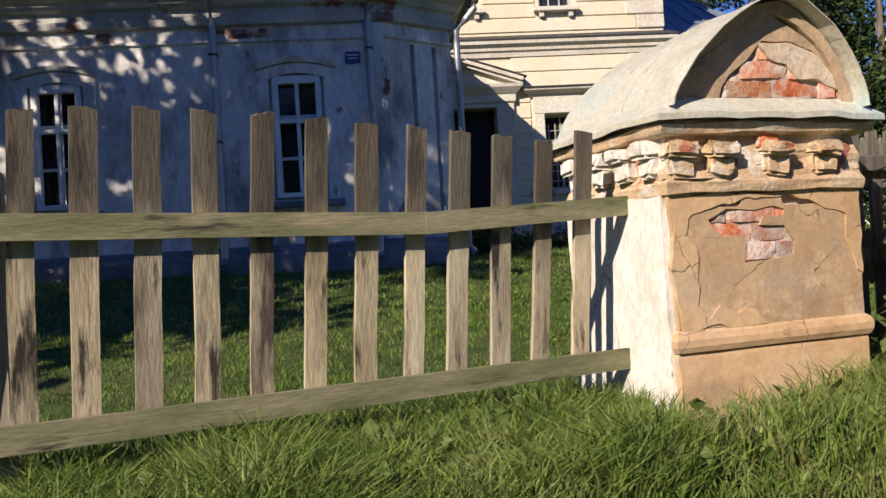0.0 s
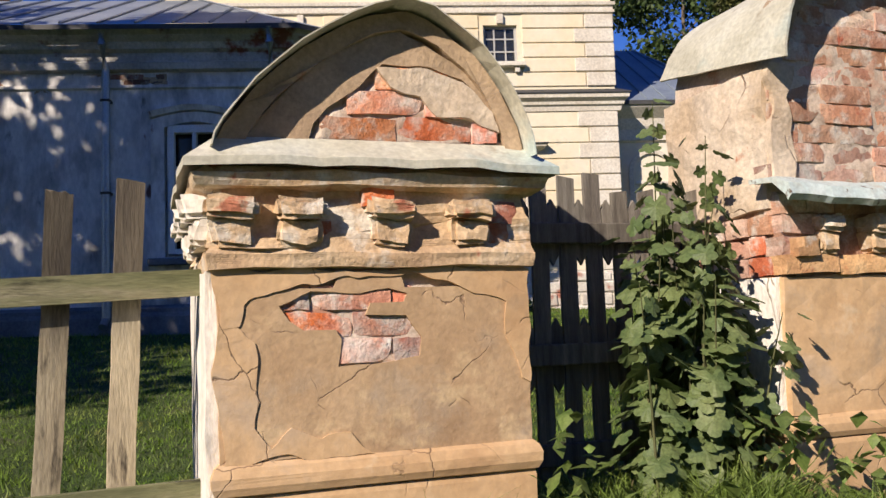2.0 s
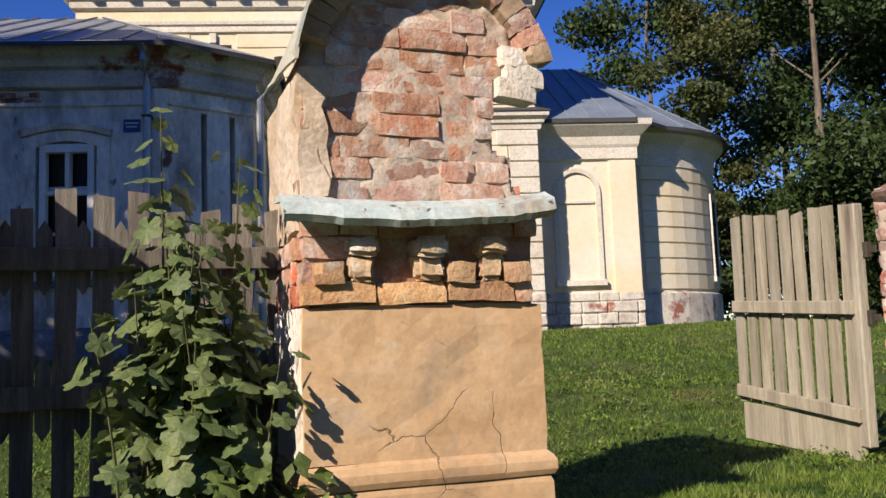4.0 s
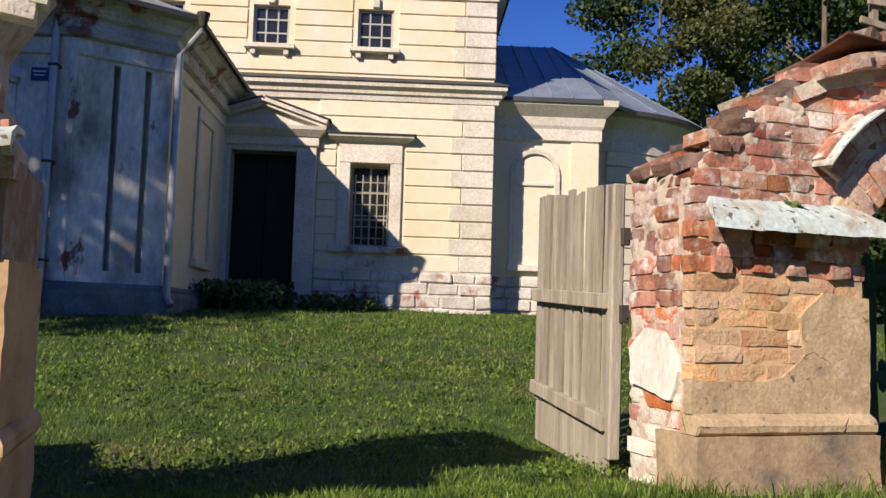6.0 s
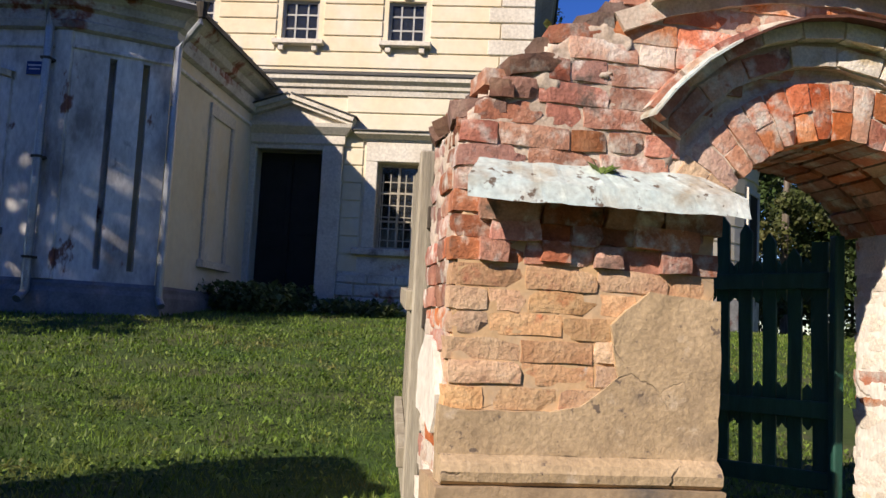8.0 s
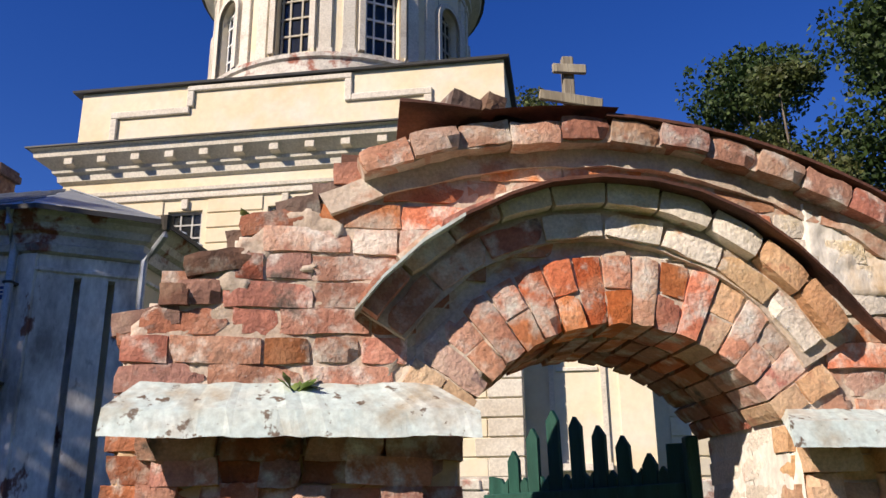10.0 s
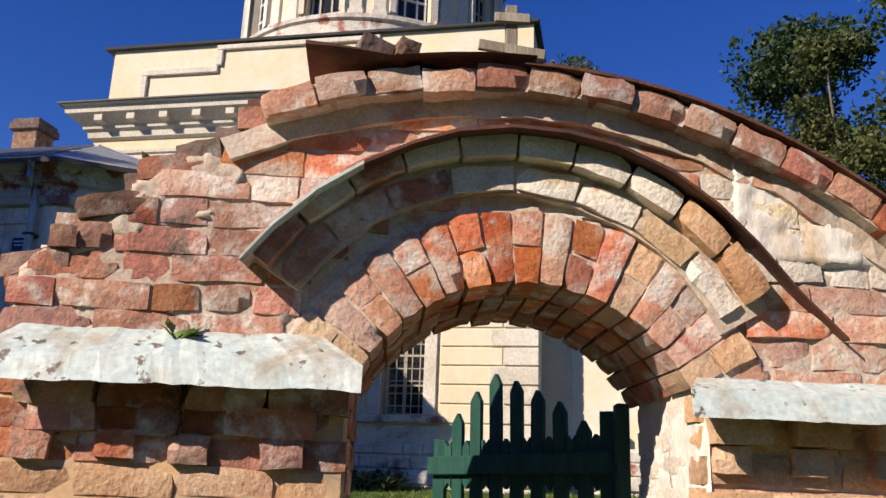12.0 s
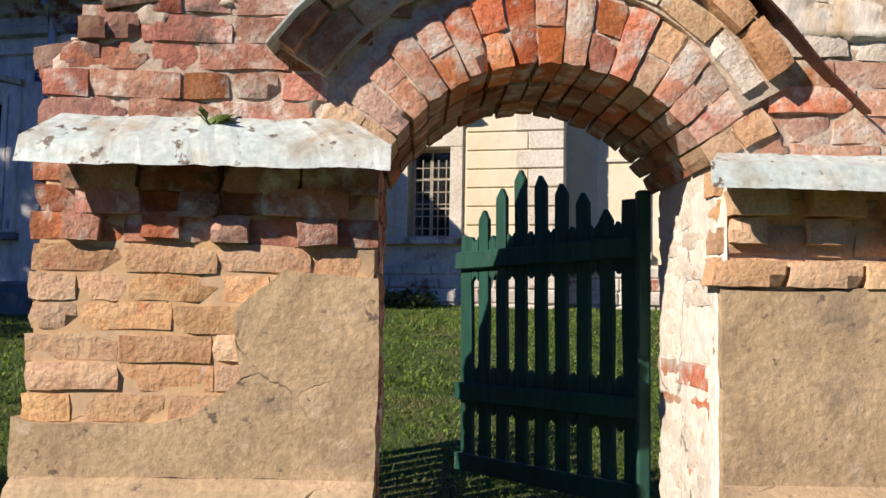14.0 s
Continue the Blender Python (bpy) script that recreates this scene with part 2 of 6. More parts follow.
M["sash_grey"] = mat("sash_grey", [(0.36, 0.35, 0.33), (0.46, 0.45, 0.43)], 4, 0.6, 0.1, 30)
M["iron"] = mat("iron", [(0.05, 0.045, 0.04), (0.1, 0.08, 0.06)], 8, 0.7, 0.1, 40, metal=0.3)
M["iron_pale"] = mat("iron_pale", [(0.35, 0.31, 0.24), (0.5, 0.45, 0.36)], 8, 0.7, 0.1, 40)
M["sign_blue"] = mat("sign_blue", [(0.02, 0.05, 0.2), (0.03, 0.06, 0.23)], 4, 0.4, 0.0)
M["sign_white"] = mat("sign_white", [(0.7, 0.7, 0.72), (0.75, 0.75, 0.75)], 4, 0.4, 0.0)
# near-black stand-in for the unlit depth behind the windows
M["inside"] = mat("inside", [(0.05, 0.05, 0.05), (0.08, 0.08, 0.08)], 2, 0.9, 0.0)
M["soil"] = mat("soil", [(0.035, 0.06, 0.012), (0.06, 0.09, 0.02), (0.1, 0.1, 0.045)], 0.9, 0.95, 0.8, 22,
                [((0.12, 0.1, 0.06), 1.3, 0.6, 0.75), ((0.05, 0.095, 0.015), 0.35, 0.45, 0.6)], dist=0.05)
M["bark"] = mat("bark", [(0.09, 0.07, 0.055), (0.16, 0.13, 0.1), (0.24, 0.21, 0.17)], 3, 0.95, 0.6, 20, stretch=(3, 3, 0.5))
M["stem"] = mat("stem", [(0.07, 0.08, 0.03), (0.12, 0.12, 0.05)], 6, 0.8, 0.1)


def leafy(name, cols, trans=0.35, scale=1.3, rough=0.55, patches=()):
    m = mat(name, cols, scale, rough, 0.0, grain=0.35, patches=patches)
    t = m.node_tree
    p = t.nodes["Principled BSDF"]
    src = p.inputs["Base Color"].links[0].from_socket
    g = t.nodes.new("ShaderNodeNewGeometry")
    h = t.nodes.new("ShaderNodeHueSaturation")
    r = t.nodes.new("ShaderNodeMapRange")
    r.inputs[3].default_value, r.inputs[4].default_value = 0.6, 1.5
    t.links.new(g.outputs["Random Per Island"], r.inputs[0])
    t.links.new(r.outputs[0], h.inputs["Value"])
    t.links.new(src, h.inputs["Color"])
    t.links.new(h.outputs[0], p.inputs["Base Color"])
    tr = t.nodes.new("ShaderNodeBsdfTranslucent")
    t.links.new(h.outputs[0], tr.inputs[0])
    mx = t.nodes.new("ShaderNodeMixShader")
    mx.inputs[0].default_value = trans
    t.links.new(p.outputs[0], mx.inputs[1])
    t.links.new(tr.outputs[0], mx.inputs[2])
    t.links.new(mx.outputs[0], t.nodes["Material Output"].inputs["Surface"])
    return m


M["grass"] = leafy("grass", [(0.1, 0.165, 0.03), (0.16, 0.23, 0.045), (0.24, 0.28, 0.09)], 0.35, 2.5)
M["weed"] = leafy("weed", [(0.09, 0.15, 0.035), (0.14, 0.2, 0.05), (0.2, 0.25, 0.08)], 0.3, 5)
M["lawn"] = leafy("lawn", [(0.085, 0.16, 0.02), (0.145, 0.23, 0.034), (0.21, 0.26, 0.058)], 0.35, 1.6, patches=[((0.24, 0.2, 0.07), 1.1, 0.56, 0.7), ((0.04, 0.09, 0.012), 3.0, 0.53, 0.62), ((0.2, 0.24, 0.06), 5.5, 0.6, 0.68)])
M["dry_grass"] = leafy("dry_grass", [(0.22, 0.18, 0.08), (0.3, 0.25, 0.13)], 0.3)
M["bush_leaf"] = leafy("bush_leaf", [(0.06, 0.095, 0.034), (0.1, 0.135, 0.05), (0.15, 0.18, 0.07)], 0.25, 6)
M["tree_leaf"] = leafy("tree_leaf", [(0.02, 0.042, 0.012), (0.04, 0.07, 0.018), (0.07, 0.1, 0.03)], 0.25, 0.35)
M["birch_leaf"] = leafy("birch_leaf", [(0.05, 0.075, 0.02), (0.08, 0.1, 0.03), (0.12, 0.11, 0.035)], 0.3, 0.35)

pane = bpy.data.materials.new("window_glass")
pane.use_nodes = True
pp = pane.node_tree.nodes["Principled BSDF"]
pp.inputs["Base Color"].default_value = (0.1, 0.11, 0.12, 1)
pp.inputs["Roughness"].default_value = 0.06
pp.inputs["Transmission Weight"].default_value = 0.85
pp.inputs["IOR"].default_value = 1.45
M["glass"] = pane


# ---- mesh helpers ----
def finish(name, bm, m, parent=None, label="", smooth=False):
    me = bpy.data.meshes.new(name)
    bmesh.ops.recalc_face_normals(bm, faces=bm.faces)
    bm.to_mesh(me)
    bm.free()
    me.materials.append(M[m] if isinstance(m, str) else m)
    if smooth:
        for f in me.polygons:
            f.use_smooth = True
    ob = new(name, me)
    if parent:
        ob.parent = parent
    if label:
        ob["label"] = label
    return ob


part = finish


def thing(name, label, category, m=None, group="", kind=""):
    ob = new(name)
    if m is not None:
        ob.matrix_world = m
    return tagged(ob, label, category, group, kind)


def box(bm, x0, x1, y0, y1, z0, z1, m=None, bev=0.0):
    r = bmesh.ops.create_cube(bm, size=1.0)
    t = Matrix.Translation(((x0 + x1) / 2, (y0 + y1) / 2, (z0 + z1) / 2)) @ Matrix.Diagonal((x1 - x0, y1 - y0, z1 - z0, 1))
    bmesh.ops.transform(bm, matrix=(m @ t) if m else t, verts=r["verts"])
    if bev:
        es = list({e for v in r["verts"] for e in v.link_edges})
        bmesh.ops.bevel(bm, geom=es, offset=bev, segments=1, affect="EDGES")
    return bm


def boxes(*rows, m=None, bev=0.0):
    bm = bmesh.new()
    for r in rows:
        box(bm, *r, m=m, bev=bev)
    return bm


def loft(rings, closed=True, caps=True):
    """Rings of equal length joined by quads; each ring closed or open."""
    bm = bmesh.new()
    vs = [[bm.verts.new(p) for p in r] for r in rings]
    for a, b in zip(vs, vs[1:]):
        k = len(a)
        for i in range(k if closed else k - 1):
            j = (i + 1) % k
            bm.faces.new((a[i], a[j], b[j], b[i]))
    if caps and closed:
        bm.faces.new(vs[0])
        bm.faces.new(vs[-1])
    return bm


def rect_profile(x0, x1, y0, y1, profile):
    """A block whose sides follow a profile of (outset, height)."""
    return loft([[(x0 - o, y0 - o, z), (x1 + o, y0 - o, z), (x1 + o, y1 + o, z), (x0 - o, y1 + o, z)] for o, z in profile])


def rough(bm, amount, scale=6.0, cuts=0):
    """Uneven surface: subdivided and pushed by noise."""
    if cuts:
        bmesh.ops.subdivide_edges(bm, edges=bm.edges, cuts=cuts, use_grid_fill=True)
    for v in bm.verts:
        q = v.co.copy()
        v.co += noise.noise_vector(q * scale) * amount
        if cuts:
            v.co += noise.noise_vector(q * scale * 3.3) * amount * 0.5
    return bm


def sheet(outline, y0, y1, jitter=0.0, step=0.0):
    """A slab with an outline in (x, z), between the planes y0 and y1."""
    pts = []
    k = len(outline)
    for i in range(k):
        a, b = Vector(outline[i]), Vector(outline[(i + 1) % k])
        s = max(1, int((b - a).length / step)) if step else 1
        for j in range(s):
            q = a.lerp(b, j / s)
            if jitter:
                w = noise.noise_vector(Vector((q.x * 9, 3.3, q.y * 9)))
                q = q + Vector((w.x, w.z)) * jitter
            pts.append(q)
    bm = bmesh.new()
    f = [bm.verts.new((p.x, y0, p.y)) for p in pts]
    b = [bm.verts.new((p.x, y1, p.y)) for p in pts]
    n = len(pts)
    for i in range(n):
        j = (i + 1) % n
        bm.faces.new((f[i], f[j], b[j], b[i]))
    for loop in (f, b):
        es = []
        for i in range(n):
            es.append(bm.edges.get((loop[i], loop[(i + 1) % n])))
        bmesh.ops.triangle_fill(bm, edges=es, use_beauty=True)
    return bm


def tube(points, r, seg=8, bm=None):
    bm = bm or bmesh.new()
    pts = [Vector(p) for p in points]
    rings = []
    for i, p in enumerate(pts):
        d = (pts[min(i + 1, len(pts) - 1)] - pts[max(i - 1, 0)]).normalized()
        side = d.orthogonal().normalized() if abs(d.z) > 0.95 else d.cross(Vector((0, 0, 1))).normalized()
        up = side.cross(d)
        rr = r[i] if isinstance(r, (list, tuple)) else r
        rings.append([bm.verts.new(p + (side * math.cos(a) + up * math.sin(a)) * rr) for a in [2 * math.pi * k / seg for k in range(seg)]])
    for a, b in zip(rings, rings[1:]):
        for i in range(seg):
            j = (i + 1) % seg
            bm.faces.new((a[i], a[j], b[j], b[i]))
    bm.faces.new(rings[0])
    bm.faces.new(rings[-1])
    return bm


def inside(poly, x, z):
    c = False
    k = len(poly)
    for i in range(k):
        (x1, z1), (x2, z2) = poly[i], poly[(i + 1) % k]
        if (z1 > z) != (z2 > z) and x < (x2 - x1) * (z - z1) / (z2 - z1) + x1:
            c = not c
    return c


# bricks: a few worn shapes of each length, shared by all
def worn_brick(length, height, depth, seed):
    """A weathered brick: pillowed face on a coarse grid, ragged outline, crumbled corners."""
    rnd = random.Random(seed)
    nx_, nz_ = (5, 3) if length >= height else (3, 5)
    bm = bmesh.new()
    chip = {(0, 0): rnd.random(), (nx_ - 1, 0): rnd.random(), (0, nz_ - 1): rnd.random(), (nx_ - 1, nz_ - 1): rnd.random()}
    face = []
    for k in range(nz_):
        for i in range(nx_):
            x, z = length * (i / (nx_ - 1) - 0.5), height * (k / (nz_ - 1) - 0.5)
            rim = i in (0, nx_ - 1) or k in (0, nz_ - 1)
            y = 0.004 + rnd.uniform(-0.003, 0.005) if rim else rnd.uniform(-0.004, 0.005)
            c = chip.get((i, k), 0.0)
            q = 1.0 - (0.12 * c ** 4 if c else rnd.uniform(-0.01, 0.02))
            face.append(bm.verts.new((x * q + rnd.uniform(-1, 1) * 0.004, y + 0.022 * c ** 4, z * q + rnd.uniform(-1, 1) * 0.0035)))
    ring = [i for i in range(nx_)] + [k * nx_ + nx_ - 1 for k in range(1, nz_)] + [(nz_ - 1) * nx_ + i for i in range(nx_ - 2, -1, -1)] + [k * nx_ for k in range(nz_ - 2, 0, -1)]
    back = [bm.verts.new((face[i].co.x, depth, face[i].co.z)) for i in ring]
    for k in range(nz_ - 1):
        for i in range(nx_ - 1):
            o = k * nx_ + i
            bm.faces.new((face[o], face[o + 1], face[o + nx_ + 1], face[o + nx_]))
    for j, i in enumerate(ring):
        j2 = (j + 1) % len(ring)
        bm.faces.new((face[i], back[j], back[j2], face[ring[j2]]))
        bm.edges.get((face[i], face[ring[j2]])).smooth = False
    bm.faces.new(back)
    bmesh.ops.recalc_face_normals(bm, faces=bm.faces)
    return bm


BRICK_H, COURSE = 0.086, 0.095
BRICKS = {}


def brick_mesh(kind, length, variant, height=BRICK_H, depth=0.11, radius=0.0):
    key = (kind, round(length, 3), variant, height, depth, round(radius, 2))
    if key not in BRICKS:
        me = bpy.data.meshes.new("brick")
        bm = worn_brick(length, height, depth, int(length * 1000) * 31 + variant * 7 + int(height * 1000) * 3)
        if radius:
            for v in bm.verts:
                v.co.x *= 1 + v.co.z / radius
        bm.to_mesh(me)
        bm.free()
        me.materials.append(M[kind])
        for f in me.polygons:
            f.use_smooth = abs(f.normal.y) > 0.9
        BRICKS[key] = me
    return BRICKS[key]


def brick(kind, parent, m, length, rnd, height=BRICK_H, depth=0.11, name="brick", radius=0.0):
    ob = new(name, brick_mesh(kind, length, rnd.randrange(7), height, depth, radius))
    ob.parent = parent
    ob.matrix_basis = m
    return ob


def lay(parent, plane, x0, x1, z0, z1, test, kind, rnd, proud=0.012):
    """Courses of bricks on a plane: plane is a matrix whose x runs along the wall, y into it, z up."""
    k = 0
    z = z0
    while z + COURSE * 0.6 < z1:
        x = x0 - (0.13 if k % 2 else 0.0)
        zc = z + COURSE / 2
        while x < x1:
            header = rnd.random() < 0.28
            done = False
            for L in ((0.15, 0.1) if header else (0.29, 0.22, 0.15, 0.08)):
                a, b = max(x, x0), min(x + L, x1)
                if b - a < L * 0.97:
                    continue
                if all(test(q, zc + s) for q in (x + 0.01, x + L / 2, x + L - 0.01) for s in (-0.03, 0.03)):
                    kd = kind(x + L / 2, zc) if callable(kind) else kind
                    mm = plane @ pose(x + L / 2, -rnd.random() * proud - 0.004, zc + rnd.uniform(-1, 1) * 0.005, rnd.uniform(-1.2, 1.2), rnd.uniform(-1, 1) * 1.2, rnd.uniform(-1, 1) * 1.0)
                    brick(kd, parent, mm, L, rnd)
                    x += L + 0.009
                    done = True
                    break
            if not done:
                x += 0.02
        z += COURSE
        k += 1


def mortar_skin(parent, plane, x0, x1, z0, z1, test, base, amp, m, step=0.021, label=""):
    """Uneven lime mortar between and partly over the bricks."""
    nx_, nz_ = int((x1 - x0) / step) + 1, int((z1 - z0) / step) + 1
    vs, fs, ids = [], [], {}

    def vid(i, k):
        if (i, k) not in ids:
            x, z = x0 + i * step, z0 + k * step
            y = base + amp * (noise.noise(Vector((x * 8, 7.1, z * 11))) + 0.7 * noise.noise(Vector((x * 27, 2.2, z * 31))))
            ids[(i, k)] = len(vs)
            vs.append((x, y, z))
        return ids[(i, k)]

    for i in range(nx_):
        for k in range(nz_):
            if test(x0 + (i + 0.5) * step, z0 + (k + 0.5) * step):
                fs.append((vid(i, k), vid(i + 1, k), vid(i + 1, k + 1), vid(i, k + 1)))
    used = [0] * len(vs)
    for f in fs:
        for i in f:
            used[i] += 1
    vs = [v if n_ == 4 else (v[0], base + 0.03, v[2]) for v, n_ in zip(vs, used)]
    me = bpy.data.meshes.new("mortar")
    me.from_pydata(vs, [], fs)
    me.materials.append(M[m])
    for f in me.polygons:
        f.use_smooth = True
    ob = new("mortar", me)
    ob.parent = parent
    ob.matrix_basis = plane
    if label:
        ob["label"] = label
    return ob

# ---- ground ----
def smooth(a, b, t):
    t = min(1.0, max(0.0, (t - a) / (b - a)))
    return t * t * (3 - 2 * t)


def ground_z(x, y):
    h = 0.0
    h -= 0.62 * (1 - smooth(0.9, 2.7, y - 0.06 * x))
    h -= 0.1 * smooth(3.6, 5.2, y) + 0.05 * (1 - smooth(3.4, 4.2, y))
    h += 0.098 * max(0.0, min(y, 15.0) - 6.5) + 0.075 * max(0.0, min(y, 20.0) - 15.0)
    h += 0.03 * noise.noise(Vector((x * 0.7, y * 0.7, 0)))
    return h


def axis(dense0, dense1, step, far):
    a = list(np.arange(dense0, dense1 + 1e-6, step))
    g, s = dense1, step
    up = []
    while g < far:
        s *= 1.5
        g += s
        up.append(g)
    g, s, dn = dense0, step, []
    while g > -far:
        s *= 1.5
        g -= s
        dn.append(g)
    return dn[::-1] + a + up


gx, gy = axis(-6, 20, 0.3, 900), axis(-3, 22, 0.3, 900)
gv = [(x, y, ground_z(x, y)) for y in gy for x in gx]
nx = len(gx)
gf = [(j * nx + i, j * nx + i + 1, (j + 1) * nx + i + 1, (j + 1) * nx + i) for j in range(len(gy) - 1) for i in range(nx - 1)]
gme = bpy.data.meshes.new("ground")
gme.from_pydata(gv, [], gf)
gme.materials.append(M["soil"])
for f in gme.polygons:
    f.use_smooth = True
tagged(new("ground", gme), "grassy churchyard ground rising towards the church", "ground", kind="structure")

# ---- church ----
CH = pose(13.28, 18.78, 0, 0, 0, -14.5)


def holed_wall(u0, u1, z0, z1, v0, v1, holes):
    """A wall along x with rectangular openings (u0, u1, z0, z1) that go through; one closed body."""
    us = sorted({u0, u1, *[q for h in holes for q in h[:2]]})
    zs = sorted({z0, z1, *[q for h in holes for q in h[2:] if z0 < q < z1]})
    full = {(i, k): not any(h[0] < (us[i] + us[i + 1]) / 2 < h[1] and h[2] < (zs[k] + zs[k + 1]) / 2 < h[3] for h in holes)
            for i in range(len(us) - 1) for k in range(len(zs) - 1)}
    bm = bmesh.new()
    ids = {}

    def vert(i, k, v):
        if (i, k, v) not in ids:
            ids[(i, k, v)] = bm.verts.new((us[i], v, zs[k]))
        return ids[(i, k, v)]

    for (i, k), solid in full.items():
        if not solid:
            continue
        ring = [(i, k), (i + 1, k), (i + 1, k + 1), (i, k + 1)]
        for v in (v0, v1):
            bm.faces.new([vert(*p, v) for p in ring])
        for (p, q), nb in zip(zip(ring, ring[1:] + ring[:1]), ((i, k - 1), (i + 1, k), (i, k + 1), (i - 1, k))):
            if not full.get(nb, False):
                bm.faces.new([vert(*p, v0), vert(*q, v0), vert(*q, v1), vert(*p, v1)])
    return bm


def courses(parent, name, u0, u1, zlist, v, proud, holes, m, gap=0.035):
    """Rusticated courses, broken at the holes; one piece each."""
    for a, b in zip(zlist, zlist[1:]):
        cuts = [(u0, u1)]
        for h in holes:
            if h[2] < b - 0.02 and h[3] > a + 0.02:
                nxt = []
                for p, q in cuts:
                    if h[1] <= p or h[0] >= q:
                        nxt.append((p, q))
                    else:
                        if h[0] - p > 0.05:
                            nxt.append((p, h[0]))
                        if q - h[1] > 0.05:
                            nxt.append((h[1], q))
                cuts = nxt
        for p, q in cuts:
            part(name, boxes((p, q, v - proud, v + 0.02, a + gap / 2, b - gap / 2), bev=0.012), m, parent)


church = thing("church", "pale yellow plastered stone church with rusticated walls", "church", CH)
ML = -10.9
DOOR = (-6.02, -4.52, 1.2, 4.62)
WIN = (-3.28, -2.36, 2.5, 4.42)
UP1, UP2 = (-5.68, -4.83, 7.14, 8.1), (-3.24, -2.4, 7.14, 8.1)
UP0 = (-8.12, -7.27, 7.14, 8.1)
fholes = [DOOR, WIN, UP1, UP2, UP0]
wall_f = part("front_wall", holed_wall(ML, 0, 0.3, 9.1, 0.0, 0.9, fholes), "church_yellow", church)
part("side_wall", boxes((-0.9, 0, 0.9, 10.9, 0.3, 9.1)), "church_yellow", church)
part("side_wall", boxes((ML, ML + 0.9, 0.9, 10.9, 0.3, 9.1)), "church_yellow", church)
part("back_wall", boxes((ML, 0, 10.9, 11.8, 0.3, 9.1)), "church_yellow", church)
surround = [(-6.5, -4.05, 0, 5.75), (-3.62, -2.02, 2.2, 5.05), DOOR]
lower = [1.95 + 0.395 * i for i in range(11)]
courses(wall_f, "course", ML, -0.72, lower, 0.0, 0.035, surround, "church_yellow")
upper = [6.52 + 0.37 * i for i in range(6)]
courses(wall_f, "course", ML, -0.72, upper, 0.0, 0.035, [(h[0] - 0.12, h[1] + 0.12, h[2] - 0.15, h[3] + 0.1) for h in (UP0, UP1, UP2)], "church_yellow")
for i, (a, b) in enumerate(list(zip(lower, lower[1:])) + list(zip(upper, upper[1:]))):
    part("quoin", boxes((-0.98 if i % 2 else -0.7, 0.03, -0.055, 0.6, a + 0.015, b - 0.015), bev=0.015), "church_white", wall_f)
part("plinth", boxes((-4.06, 0.03, -0.03, 0.3, 0.4, 2.3)), "church_base", church, "crumbling whitewashed stone plinth")
srnd = random.Random(21)


def stones(parent, u0, u1, v, zs, m):
    """Worn plinth stones in uneven courses."""
    for a, b in zip(zs, zs[1:]):
        u = u0
        while u < u1 - 0.1:
            w = min(srnd.uniform(0.35, 0.8), u1 - u)
            o = srnd.uniform(0.03, 0.1)
            bm = boxes((u + 0.008, u + w - 0.008, v - o, v + 0.1, a + 0.008, b - 0.008), bev=0.03)
            part("stone", rough(bm, 0.025, 4.0), m, parent)
            u += w


stones(church, -4.05, 0.05, -0.02, (0.75, 1.12, 1.42, 1.7, 1.93), "church_base")
part("plinth", rough(boxes((ML, -6.5, -0.09, 0.3, 0.4, 1.93)), 0.03, 2.0, 3), "church_base", church)


def strip(u0, u1, v, profile, side=True):
    """A moulding along the front: profile of (projection, z), returned at both ends."""
    ring = []
    for o, z in profile:
        ring.append([(u0 - (o if side else 0), v + 0.3, z), (u0 - (o if side else 0), v - o, z), (u1 + (o if side else 0), v - o, z), (u1 + (o if side else 0), v + 0.3, z)])
    return loft(ring)


part("string_course", strip(ML, 0.05, 0.0, [(0.03, 5.9), (0.06, 5.9), (0.08, 6.02), (0.13, 6.05), (0.14, 6.12), (0.24, 6.2), (0.25, 6.3)]), "church_white", church)
part("string_course_flashing", strip(ML, 0.05, 0.0, [(0.28, 6.304), (0.28, 6.33), (0.05, 6.45)]), "dark_metal", church)
part("frieze", strip(ML, 0.0, 0.0, [(0.03, 8.38), (0.07, 8.4), (0.07, 8.47), (0.04, 8.48), (0.04, 8.56), (0.09, 8.58), (0.1, 8.66), (0.03, 8.68)]), "church_white", church)


def all_round(profile):
    return loft([[(ML - o, -o, z), (o, -o, z), (o, 11.8 + o, z), (ML - o, 11.8 + o, z)] for o, z in profile])


part("cornice", all_round([(0.02, 8.95), (0.1, 9.0), (0.12, 9.14), (0.2, 9.2), (0.22, 9.28), (0.52, 9.5), (0.55, 9.66), (0.62, 9.7)]), "church_white", church)
part("cornice_flashing", all_round([(0.68, 9.704), (0.68, 9.74), (0.0, 9.9)]), "dark_metal", church)
for i in range(13):
    u = ML + 0.35 + i * 0.85
    part("modillion", boxes((u - 0.11, u + 0.11, -0.47, -0.18, 9.3, 9.46), bev=0.01), "church_white", church)
part("attic", loft([[(ML + 0.1, 0.2, z), (-0.15, 0.2, z), (-0.15, 11.6, z), (ML + 0.1, 11.6, z)] for z in (9.8, 11.5)]), "church_yellow", church)
part("attic_roof", loft([[(ML - o, 0.2 - o, z), (-0.15 + o, 0.2 - o, z), (-0.15 + o, 11.6 + o, z), (ML - o, 11.6 + o, z)] for o, z in ((0.12, 11.504), (0.14, 11.56), (-1.5, 11.8))]), "dark_metal", church)
